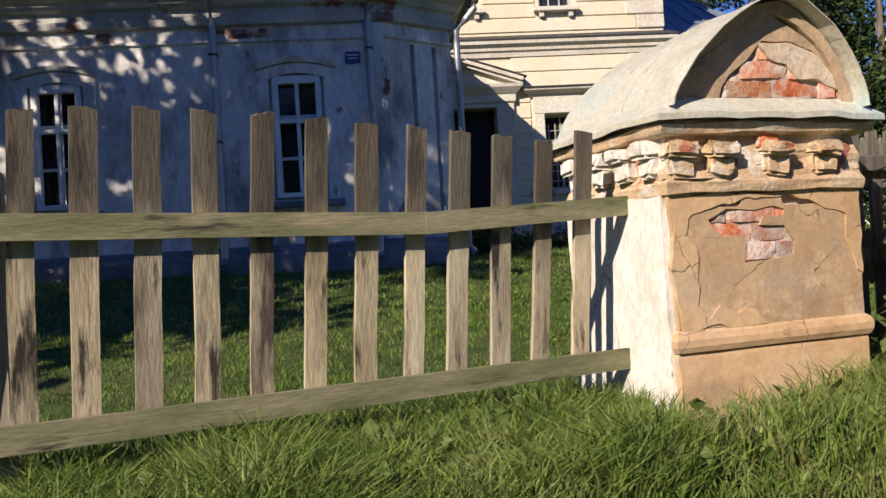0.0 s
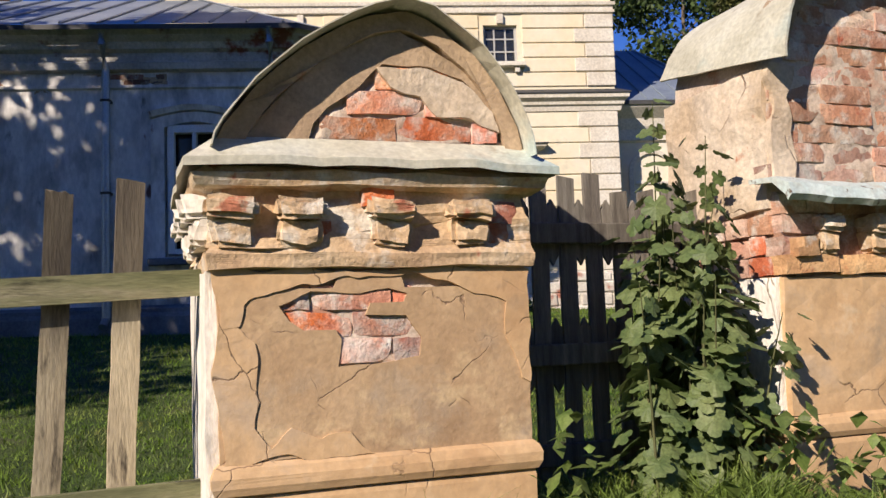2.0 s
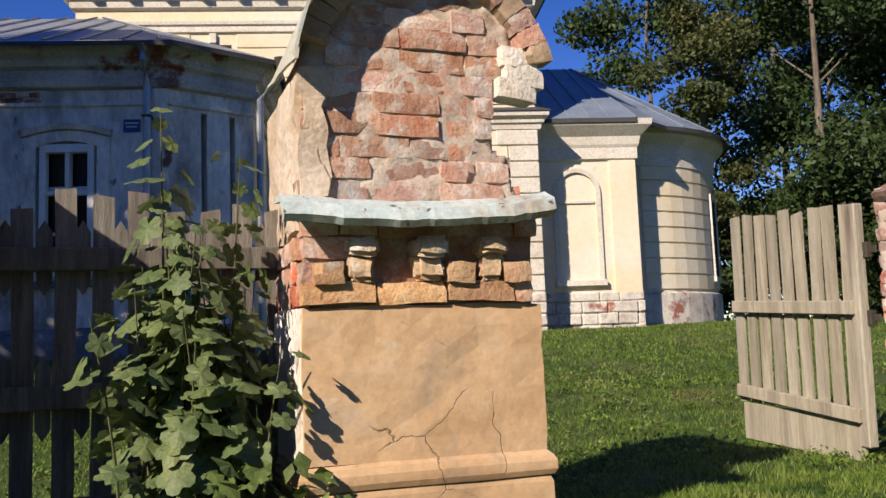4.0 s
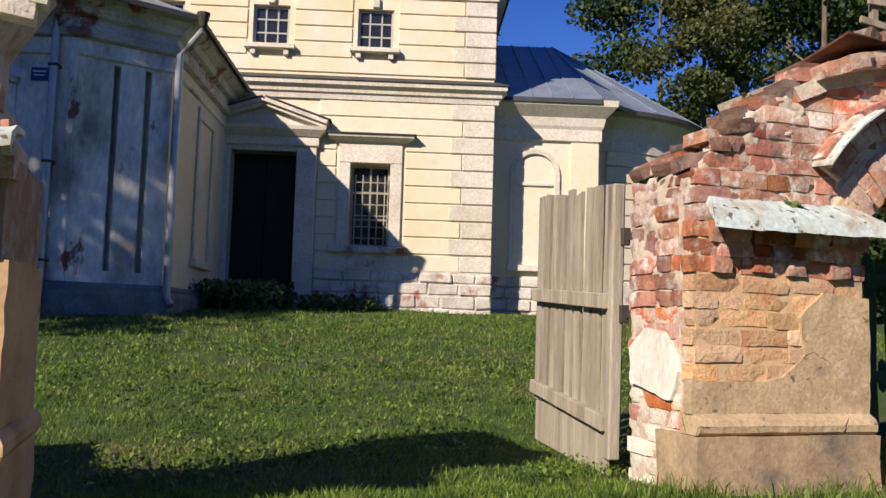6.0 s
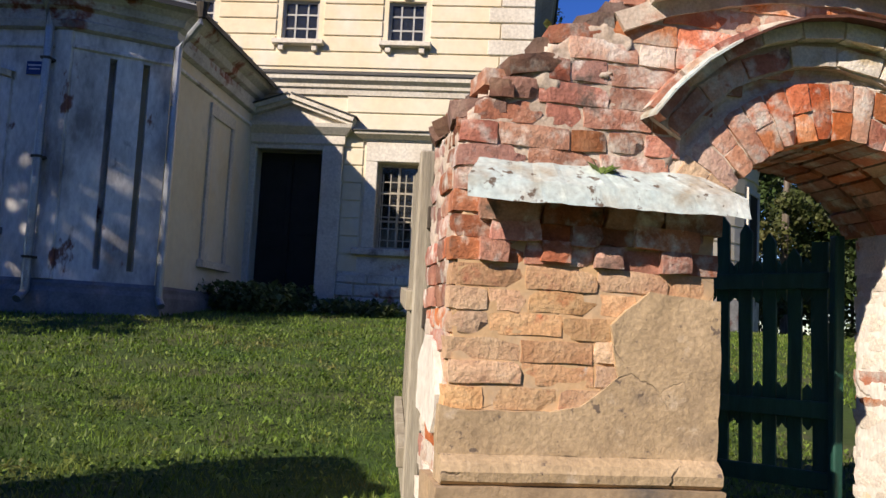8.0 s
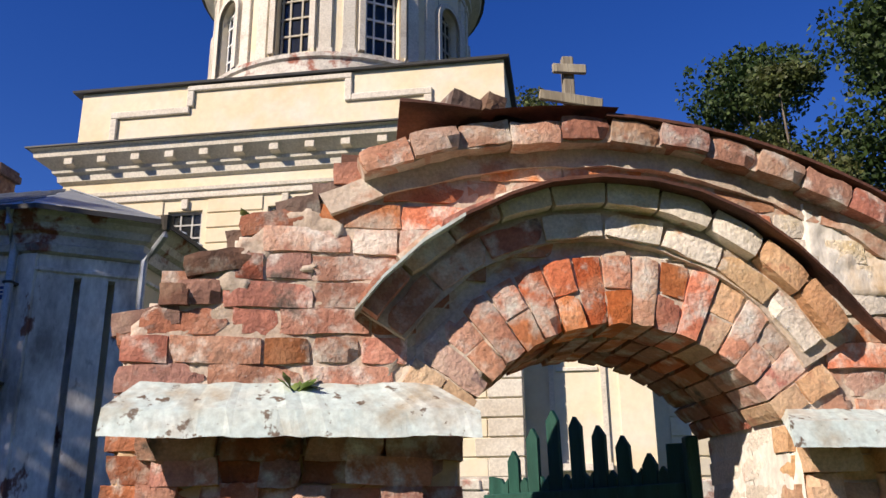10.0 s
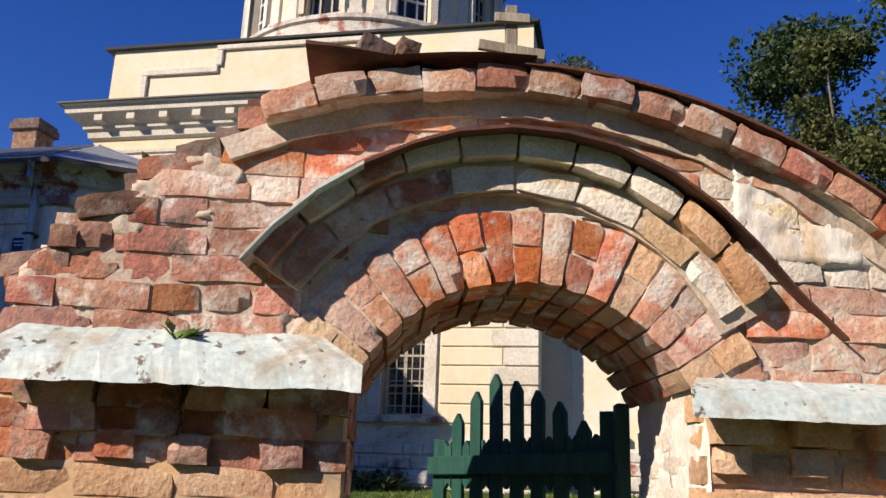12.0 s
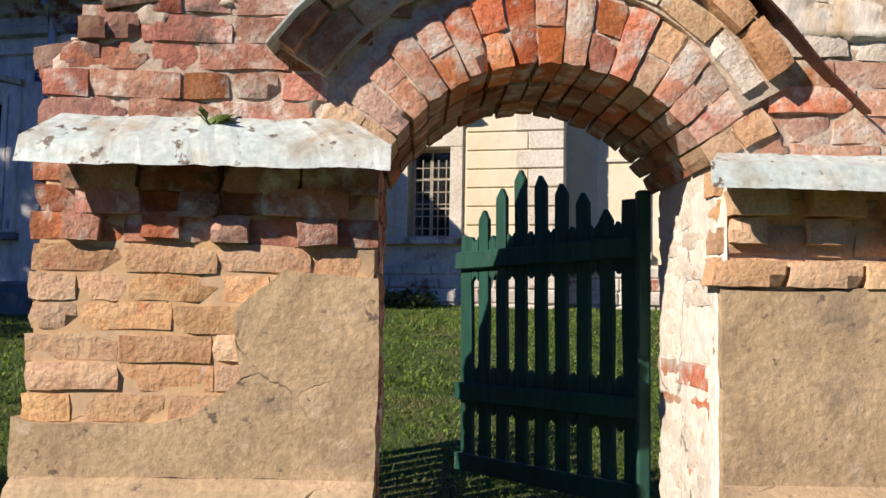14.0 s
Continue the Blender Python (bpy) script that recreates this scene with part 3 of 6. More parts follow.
for r in ((-9.95, -7.9, 10.72, 10.9), (-7.98, -7.8, 10.9, 11.32), (-7.98, -3.8, 11.32, 11.46), (-3.98, -3.8, 10.72, 11.32), (-3.8, -1.85, 10.72, 10.9), (-2.05, -1.85, 9.95, 10.72), (-9.95, -9.77, 9.95, 10.72)):
    part("panel_moulding", boxes((r[0], r[1], 0.12, 0.25, r[2], r[3]), bev=0.02), "church_white", church)

# drum
DC, DR = (-5.6, 5.6), 3.9


def round_ring(profile, c, seg=48, a0=0.0, a1=2 * math.pi):
    closed = abs(a1 - a0 - 2 * math.pi) < 1e-6
    k = seg if closed else seg + 1
    return loft([[(c[0] + r * math.cos(a0 + (a1 - a0) * i / seg), c[1] + r * math.sin(a0 + (a1 - a0) * i / seg), z) for i in range(k)] for r, z in profile], closed, closed)


part("drum_base", round_ring([(4.25, 11.5), (4.25, 12.3), (4.12, 12.35), (4.12, 12.75), (4.2, 12.8), (4.2, 12.92), (3.9, 12.95)], DC), "church_base", church)
part("drum_cornice", round_ring([(3.9, 16.6), (4.1, 16.65), (4.12, 16.8), (4.4, 16.95), (4.45, 17.1)], DC), "church_white", church)
part("dome", round_ring([(4.55, 17.104), (4.55, 17.15), (4.0, 17.6), (3.0, 18.7), (1.6, 19.5), (0.1, 19.8)], DC), "dark_metal", church)
WA = math.radians(-90 + 9.4 - 14)
# solid dark cylinder behind the drum panes, its colour imitates an unlit interior
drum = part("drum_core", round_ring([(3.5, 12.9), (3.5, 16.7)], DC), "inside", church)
for k in range(10):
    ang = WA + k * math.radians(36)
    mw = pose(DC[0], DC[1], 0) @ Matrix.Rotation(ang + math.pi / 2, 4, "Z")
    # wall between windows, arched window with surround
    bm = bmesh.new()
    n = 6
    for s in (-1, 1):
        for i in range(n):
            a, b = s * (0.13 + (math.radians(18) - 0.13) * i / n), s * (0.13 + (math.radians(18) - 0.13) * (i + 1) / n)
            pts = [(3.9 * math.sin(q), -3.9 * math.cos(q)) for q in (a, b)] + [(3.6 * math.sin(q), -3.6 * math.cos(q)) for q in (b, a)]
            lo = [bm.verts.new((*p, 12.9)) for p in pts]
            hi = [bm.verts.new((*p, 16.65)) for p in pts]
            bm.faces.new(lo), bm.faces.new(hi)
            for q in range(4):
                bm.faces.new((lo[q], lo[(q + 1) % 4], hi[(q + 1) % 4], hi[q]))
    half = 3.9 * math.sin(0.13)
    arch = [(half * math.cos(math.pi * i / 12), 15.0 + half * math.sin(math.pi * i / 12)) for i in range(13)]
    for (xa, za), (xb, zb) in zip(arch, arch[1:]):
        v = [bm.verts.new(p) for p in ((xa, -3.88, za), (xb, -3.88, zb), (xb, -3.88, 16.65), (xa, -3.88, 16.65))]
        bm.faces.new(v)
        w = [bm.verts.new(p) for p in ((xa, -3.88, za), (xb, -3.88, zb), (xb, -3.5, zb), (xa, -3.5, za))]
        bm.faces.new(w)
    box(bm, -half, half, -3.88, -3.5, 12.9, 13.12)
    bmesh.ops.remove_doubles(bm, verts=bm.verts, dist=0.002)
    bmesh.ops.transform(bm, matrix=mw, verts=bm.verts)
    part("drum_wall", bm, "church_yellow", church)
    ring = [(half + 0.0, 13.12), *arch, (-half, 13.12)]
    wide = [((half + 0.16) * math.copysign(1, x) if z <= 15.0 else x * (half + 0.16) / half, z if z <= 15.0 else 15.0 + (z - 15.0) * (half + 0.16) / half) for x, z in ring]
    bm = loft([[(p[0], -4.0, p[1]) for p in ring], [(p[0], -4.0, p[1]) for p in wide], [(p[0], -3.8, p[1]) for p in wide]], closed=False)
    bmesh.ops.transform(bm, matrix=mw, verts=bm.verts)
    win = part("drum_window", bm, "church_white", church)
    bm = bmesh.new()
    for x in (-0.4, -0.17, 0.17, 0.4):
        box(bm, x - 0.025, x + 0.025, -3.7, -3.66, 13.1, 15.4)
    for z in (13.2, 13.75, 14.3, 14.85, 15.25):
        box(bm, -0.45, 0.45, -3.71, -3.67, z - 0.025, z + 0.025)
    bmesh.ops.transform(bm, matrix=mw, verts=bm.verts)
    part("window_frame", bm, "white_frame" if k % 2 else "iron_pale", win)
    bm = boxes((-0.5, 0.5, -3.65, -3.64, 13.1, 15.55))
    bmesh.ops.transform(bm, matrix=mw, verts=bm.verts)
    part("pane", bm, "glass", win)
    for s in (-1, 1):
        bm = boxes((-0.21, 0.21, -4.02, -3.8, 12.95, 13.15), (-0.17, 0.17, -3.99, -3.8, 13.15, 16.3), (-0.21, 0.21, -4.03, -3.8, 16.3, 16.5), bev=0.01)
        bmesh.ops.transform(bm, matrix=pose(DC[0], DC[1], 0) @ Matrix.Rotation(ang + math.pi / 2 + s * 0.235, 4, "Z"), verts=bm.verts)
        part("pilaster", bm, "church_white", church)


# church windows and door
def grid_window(parent, h, v, cols, rows, m="white_frame", bar=0.025):
    u0, u1, z0, z1 = h
    w = part("window", boxes((u0, u0 + 0.06, v - 0.02, v + 0.08, z0, z1), (u1 - 0.06, u1, v - 0.02, v + 0.08, z0, z1), (u0 + 0.06, u1 - 0.06, v, v + 0.08, z1 - 0.06, z1), (u0 + 0.06, u1 - 0.06, v, v + 0.08, z0, z0 + 0.06)), m, parent)
    for i in range(1, cols):
        u = u0 + (u1 - u0) * i / cols
        part("muntin", boxes((u - bar, u + bar, v + 0.01, v + 0.06, z0 + 0.06, z1 - 0.06)), m, w)
    for i in range(1, rows):
        z = z0 + (z1 - z0) * i / rows
        part("muntin", boxes((u0 + 0.06, u1 - 0.06, v + 0.015, v + 0.065, z - bar, z + bar)), m, w)
    g = part("pane", boxes((u0 + 0.02, u1 - 0.02, v + 0.04, v + 0.046, z0 + 0.02, z1 - 0.02)), "glass", w)
    g.visible_shadow = False
    # dark panel behind the glass, interior shade put into its colour
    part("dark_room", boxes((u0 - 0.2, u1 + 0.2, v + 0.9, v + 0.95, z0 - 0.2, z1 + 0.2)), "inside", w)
    return w


for h in (UP0, UP1, UP2):
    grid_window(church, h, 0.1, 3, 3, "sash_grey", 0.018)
    part("window_sill", boxes((h[0] - 0.16, h[1] + 0.16, -0.2, 0.1, h[2] - 0.12, h[2] - 0.01), (h[0] - 0.02, h[0] + 0.1, -0.14, 0.0, h[2] - 0.26, h[2] - 0.124), (h[1] - 0.1, h[1] + 0.02, -0.14, 0.0, h[2] - 0.26, h[2] - 0.124), bev=0.01), "church_white", church)
    c = (h[0] + h[1]) / 2
    part("keystone", boxes((c - 0.08, c + 0.08, -0.09, 0.0, h[3] + 0.02, h[3] + 0.26), bev=0.01), "church_white", church)
w = grid_window(church, WIN, 0.25, 2, 3, "iron_pale", 0.02)
for i in range(5):
    u = WIN[0] + 0.12 + i * (WIN[1] - WIN[0] - 0.24) / 4
    part("grille_bar", tube([(u, 0.12, WIN[2]), (u, 0.12, WIN[3] - 0.25)], 0.014, 6), "iron_pale", w)
for i in range(6):
    z = WIN[2] + 0.2 + i * 0.26
    part("grille_bar", tube([(WIN[0], 0.13, z), (WIN[1], 0.13, z)], 0.012, 6), "iron_pale", w)
part("window_surround", boxes((-3.55, WIN[0], -0.07, 0.2, 2.5, 4.42), (WIN[1], -2.09, -0.07, 0.2, 2.5, 4.42), (-3.55, -2.09, -0.07, 0.2, 4.424, 4.86), bev=0.012), "church_white", church)
part("window_sill", boxes((-3.75, -1.9, -0.16, 0.2, 2.34, 2.49), bev=0.02), "church_base", church)
part("window_hood", loft([[(-3.6 - o, 0.1, z), (-3.6 - o, -0.05 - o, z), (-2.04 + o, -0.05 - o, z), (-2.04 + o, 0.1, z)] for o, z in ((0.03, 4.87), (0.06, 4.92), (0.2, 5.0), (0.22, 5.06))]), "church_white", church)
part("hood_flashing", boxes((-3.86, -1.78, -0.3, 0.02, 5.064, 5.09)), "dark_metal", church)
# door with columns and pediment
door = part("door", boxes((DOOR[0], DOOR[1], 0.35, 0.42, DOOR[2], DOOR[3])), "door_dark", church, "closed black double door in the shade")
for s in (0, 1):
    a = DOOR[0] + 0.02 + s * 0.75
    part("door_leaf", boxes((a, a + 0.71, 0.31, 0.35, DOOR[2] + 0.02, DOOR[3] - 0.02), (a + 0.1, a + 0.61, 0.295, 0.311, 1.5, 2.6), (a + 0.1, a + 0.61, 0.295, 0.311, 2.75, 4.4), bev=0.01), "door_dark", door)
part("door_jamb", boxes((-6.5, DOOR[0], -0.14, 0.2, 0.8, 4.72), (DOOR[1], -4.06, -0.14, 0.2, 0.8, 4.72), (DOOR[0], DOOR[1], -0.14, 0.2, DOOR[3], 4.72), bev=0.015), "church_white", church)
part("door_lintel", loft([[(-6.5 - o, 0.1, z), (-6.5 - o, -0.14 - o, z), (-4.06 + o, -0.14 - o, z), (-4.06 + o, 0.1, z)] for o, z in ((0.0, 4.724), (0.04, 4.76), (0.04, 4.95), (0.07, 4.96), (0.2, 5.1), (0.22, 5.18))]), "church_white", church)
bm = sheet([(-6.62, 5.184), (-3.94, 5.184), (-5.28, 5.62)], -0.14, 0.1)
part("pediment", bm, "church_white", church)
for s in (-1, 1):
    bm = boxes((0, 1.52, -0.38, 0.1, 0.0, 0.1), (0, 1.52, -0.3, 0.1, -0.08, -0.002))
    bmesh.ops.transform(bm, matrix=Matrix.Translation((-5.28, 0, 5.72)) @ (Matrix.Diagonal((s, 1, 1, 1)) @ Matrix.Rotation(math.radians(18.5), 4, "Y")), verts=bm.verts)
    part("pediment_cornice", bm, "church_white", church)
    bm = boxes((0, 1.58, -0.42, 0.1, 0.104, 0.13))
    bmesh.ops.transform(bm, matrix=Matrix.Translation((-5.28, 0, 5.72)) @ (Matrix.Diagonal((s, 1, 1, 1)) @ Matrix.Rotation(math.radians(18.5), 4, "Y")), verts=bm.verts)
    part("pediment_flashing", bm, "dark_metal", church)
part("door_step", rough(boxes((-6.6, -3.9, -1.0, -0.1, 0.9, 1.2), bev=0.03), 0.02, 3, 2), "church_base", church)

# apse
apse = thing("church_apse", "pale yellow church apse with blue-grey metal roof", "church apse", CH)
AC = (2.7, 5.45)
part("wing_wall", boxes((0.0, 2.7, 1.0, 5.4, 0.4, 6.0)), "church_yellow", apse)
part("wing_cornice", loft([[(0.0, 1.3, z), (0.0, 1.0 - o, z), (2.7 + o, 1.0 - o, z), (2.7 + o, 1.3, z)] for o, z in ((0.01, 5.3), (0.08, 5.34), (0.08, 5.62), (0.12, 5.7), (0.16, 5.9), (0.4, 6.15), (0.42, 6.3))]), "church_white", apse)
part("wing_pilaster", boxes((2.02, 2.72, 0.94, 1.2, 1.9, 5.3), bev=0.01), "church_yellow", apse)
part("wing_plinth", boxes((0.0, 2.74, 0.96, 1.3, 0.5, 1.95)), "church_base", apse)
stones(apse, 0.06, 2.76, 0.97, (0.75, 1.12, 1.42, 1.7, 1.95), "church_base")
nr = 0.5
nich = [(1.15 + nr * math.cos(math.pi * i / 12), 4.5 + nr * math.sin(math.pi * i / 12)) for i in range(13)]
out = [(1.65, 2.2), *nich, (0.65, 2.2)]
wide = [(1.15 + (x - 1.15) * 1.22, 4.5 + (z - 4.5) * 1.22 if z > 4.5 else z) for x, z in out]
part("niche_surround", loft([[(p[0], 1.0, p[1]) for p in out], [(p[0], 0.93, p[1]) for p in out], [(p[0], 0.93, p[1]) for p in wide], [(p[0], 1.0, p[1]) for p in wide]], closed=False), "church_white", apse)
part("niche_sill", boxes((0.5, 1.8, 0.84, 1.0, 2.1, 2.25), bev=0.01), "church_white", apse)
part("niche_impost", boxes((0.7, 1.6, 0.95, 1.0, 4.2, 4.28), bev=0.01), "church_white", apse)
part("apse_wall", round_ring([(3.55, 0.4), (3.55, 6.0)], AC, 40), "church_yellow", apse)
part("apse_plinth", round_ring([(3.65, 0.4), (3.65, 1.9), (3.55, 1.95)], AC, 40), "church_base", apse)
for i in range(8):
    z = 2.0 + 0.42 * i
    for a in np.arange(-1.45, 1.2, 0.3785):
        if abs(a + 0.51) < 0.22 and 2.2 < z < 4.6:
            continue
        part("course", loft([[(AC[0] + r * math.cos(a + 0.19 * q / 3 * 1.98), AC[1] + r * math.sin(a + 0.19 * q / 3 * 1.98), zz) for q in range(4)] for r, zz in ((3.55, z + 0.02), (3.59, z + 0.03), (3.59, z + 0.39), (3.55, z + 0.4))], closed=False), "church_yellow", apse)
part("apse_cornice", round_ring([(3.56, 5.3), (3.62, 5.34), (3.62, 5.6), (3.7, 5.9), (3.95, 6.15), (3.97, 6.3)], AC, 40), "church_white", apse)
aw = pose(AC[0], AC[1], 0) @ Matrix.Rotation(-0.51 + math.pi / 2, 4, "Z")
bm = boxes((-0.42, 0.42, -3.57, -3.4, 2.4, 4.6))
bmesh.ops.transform(bm, matrix=aw, verts=bm.verts)
part("apse_window", bm, "door_dark", apse)
bm = boxes((-0.55, -0.42, -3.6, -3.4, 2.4, 4.6), (0.42, 0.55, -3.6, -3.4, 2.4, 4.6), (-0.55, 0.55, -3.6, -3.4, 4.604, 4.75), (-0.6, 0.6, -3.62, -3.4, 2.25, 2.396))
bmesh.ops.transform(bm, matrix=aw, verts=bm.verts)
part("window_frame", bm, "church_white", apse)
# roof: hip over the wing, cone over the apse, with standing seams
RZ, RT = 6.31, 9.1
eave = [(0.0, 0.55)] + [(2.7, 0.55)] + [(AC[0] + 4.1 * math.cos(a), AC[1] + 4.1 * math.sin(a)) for a in np.linspace(-1.3, 1.5708, 20)]
bm = bmesh.new()
ev = [bm.verts.new((*p, RZ)) for p in eave]
tops = [bm.verts.new((0.0, AC[1] - 0.2, RT)), bm.verts.new((2.2, AC[1] - 0.2, RT))]
bm.faces.new((ev[0], ev[1], tops[1], tops[0]))
for a, b in zip(ev[1:], ev[2:]):
    bm.faces.new((a, b, tops[1]))
part("apse_roof", bm, "roof_blue", apse, "blue-grey sheet metal roof")
for u in (0.5, 1.0, 1.5, 2.0):
    part("roof_seam", tube([(u, 0.56, RZ + 0.02), (u, AC[1] - 0.2, RT + 0.02)], 0.02, 4), "roof_blue", apse)
for p in eave[1::2]:
    part("roof_seam", tube([(*p, RZ + 0.02), (2.2, AC[1] - 0.2, RT + 0.02)], 0.02, 4), "roof_blue", apse)
part("eave_board", loft([[(0.0, 0.55, z), *[(p[0], p[1], z) for p in eave[1:]]] for z in (6.2, 6.306)], closed=False), "dark_metal", apse)

# ---- grey wing ----
wing = thing("church_wing", "weathered grey plastered church wing with downpipes", "church wing", CH)
FV = -5.5
W1, W2, W3 = (-9.65, -8.65, 2.12, 4.47), (-13.93, -12.95, 2.12, 4.47), (-18.2, -17.2, 2.12, 4.47)
front = part("front_wall", holed_wall(-22, -7.45, 0.3, 5.35, FV, FV + 0.7, [W1, W2, W3]), "chapel_wall", wing)
A, B = Vector((-7.45, FV, 0)), Vector((-6.15, -4.65, 0))
ch_len, ch_ang = (B - A).length, math.atan2(B.y - A.y, B.x - A.x)
CM = Matrix.Translation(A) @ Matrix.Rotation(ch_ang, 4, "Z")


def at_chamfer(name, bm, m, label="", parent=wing):
    bmesh.ops.transform(bm, matrix=CM, verts=bm.verts)
    return part(name, bm, m, parent, label)


g0, g1 = ch_len * 0.36, ch_len * 0.7
at_chamfer("corner_wall", boxes((0, ch_len, 0.32, 0.6, 0.3, 5.35)), "chapel_wall")
for a, b in ((0, g0), (g0 + 0.11, g1), (g1 + 0.11, ch_len)):
    at_chamfer("wall_strip", boxes((a, b, 0, 0.32, 1.5, 5.0)), "chapel_wall")
at_chamfer("wall_strip", boxes((0, ch_len, 0, 0.32, 0.3, 1.5)), "chapel_wall")
at_chamfer("wall_strip", boxes((0, ch_len, 0, 0.32, 5.0, 5.35)), "chapel_wall")
part("side_wall", boxes((-6.85, -6.15, -4.65, 0.0, 0.3, 5.35)), "church_yellow", wing)
part("corner_strip", boxes((-7.75, -7.47, FV - 0.06, FV + 0.1, 1.3, 5.35), bev=0.01), "chapel_wall", wing)


def along(profile):
    out = []
    for o, z in profile:
        out.append([(-22, FV - o, z), (-7.45 + o * 0.3, FV - o, z), (-6.15 + o, -4.65 - o * 0.3, z), (-6.15 + o, 0.0, z), (-6.9, 0.0, z), (-6.9, -4.2, z), (-7.8, FV + 0.6, z), (-22, FV + 0.6, z)])
    return loft(out)


part("plinth", along([(0.14, 0.3), (0.14, 1.1), (0.1, 1.18), (0.1, 1.24), (0.02, 1.3)]), "chapel_base", wing)
part("architrave", along([(0.01, 5.05), (0.05, 5.07), (0.05, 5.12), (0.02, 5.13)]), "chapel_wall", wing)
part("cornice", rough(along([(0.02, 5.36), (0.1, 5.38), (0.12, 5.5), (0.06, 5.54), (0.06, 5.68), (0.16, 5.72), (0.2, 5.84), (0.34, 5.92), (0.38, 6.04)]), 0.02, 3), "chapel_cornice", wing, "crumbling cornice with bare brick patches")
bm = bmesh.new()
E_ = [(-22, -6.0, 6.05), (-7.3, -6.0, 6.05), (-5.65, -4.85, 6.05), (-5.65, 0.0, 6.05)]
R_ = [(-22, -1.2, 8.3), (-9.9, -1.2, 8.3), (-9.9, 0.0, 8.3)]
e, r = [bm.verts.new(p) for p in E_], [bm.verts.new(p) for p in R_]
bm.faces.new((e[0], e[1], r[1], r[0])), bm.faces.new((e[1], e[2], r[1])), bm.faces.new((e[2], e[3], r[2], r[1]))
part("roof", bm, "roof_grey", wing, "grey sheet metal hipped roof")
for i in range(24):
    u = -21.8 + 0.62 * i
    k = max(0.0, min(1.0, (-7.4 - u) / 2.5))
    part("roof_seam", tube([(u, -5.98, 6.08), (u, -6.0 + 4.8 * k, 6.08 + 2.25 * k)], 0.02, 4), "roof_grey", wing)
for i in range(7):
    v = -4.7 + 0.7 * i
    part("roof_seam", tube([(-5.67, v, 6.08), (-9.9, max(v, -1.2), 8.33)], 0.02, 4), "roof_grey", wing)
part("eave_edge", loft([[(p[0], p[1], z) for p in E_] for z in (5.96, 6.046)], closed=False), "dark_metal", wing)
# added out of view: stops light leaking in behind the wing windows
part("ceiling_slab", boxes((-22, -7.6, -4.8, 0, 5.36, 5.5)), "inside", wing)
part("back_wall", boxes((-22, ML, 0.05, 0.5, 0.3, 8.2)), "chapel_wall", wing)
part("end_wall", boxes((-22.5, -22, FV, 0.5, 0.3, 8.2)), "chapel_wall", wing)
nave = thing("church_nave", "yellow church nave behind the grey wing", "church nave", CH)
part("wall", boxes((-26, ML - 0.02, 1.5, 10.5, 0.3, 8.0)), "church_yellow", nave)
part("roof", loft([[(-26, 1.0, 8.0), (-26, 6.0, 10.3), (-26, 11.0, 8.0)], [(ML - 0.02, 1.0, 8.0), (ML - 0.02, 6.0, 10.3), (ML - 0.02, 11.0, 8.0)]]), "roof_grey", nave)
chim = thing("chimney", "weathered brick chimney on the grey metal roof", "chimney", CH)
part("shaft", boxes((-18.2, -17.3, 6.0, 6.9, 9.8, 12.2), bev=0.02), "brick_dark", chim)
part("cap", boxes((-18.32, -17.18, 5.88, 7.02, 12.2, 12.45), (-18.26, -17.24, 5.94, 6.96, 12.45, 12.6), bev=0.02), "brick_dark", chim)
def bare(x, z):
    low = 5.0 + 0.22 * noise.noise(Vector((x * 1.7, 0.4, 1.0))) + 0.1 * noise.noise(Vector((x * 6, 2.4, 1.0)))
    return low < z < 5.34 and noise.noise(Vector((x * 2.1, 5.5, z * 3))) > -0.22


wall_rnd = random.Random(77)
lay(wing, pose(0, FV - 0.004, 0), -12.7, -9.6, 4.75, 5.34, bare, lambda x, z: "brick_dark" if wall_rnd.random() < 0.7 else "brick_red", wall_rnd, 0.01)
mortar_skin(wing, pose(0, FV - 0.004, 0), -12.7, -9.6, 4.75, 5.34, bare, -0.002, 0.008, "plaster_brown", 0.03, "bare wall where the plaster has fallen")["kind"] = "stuff"


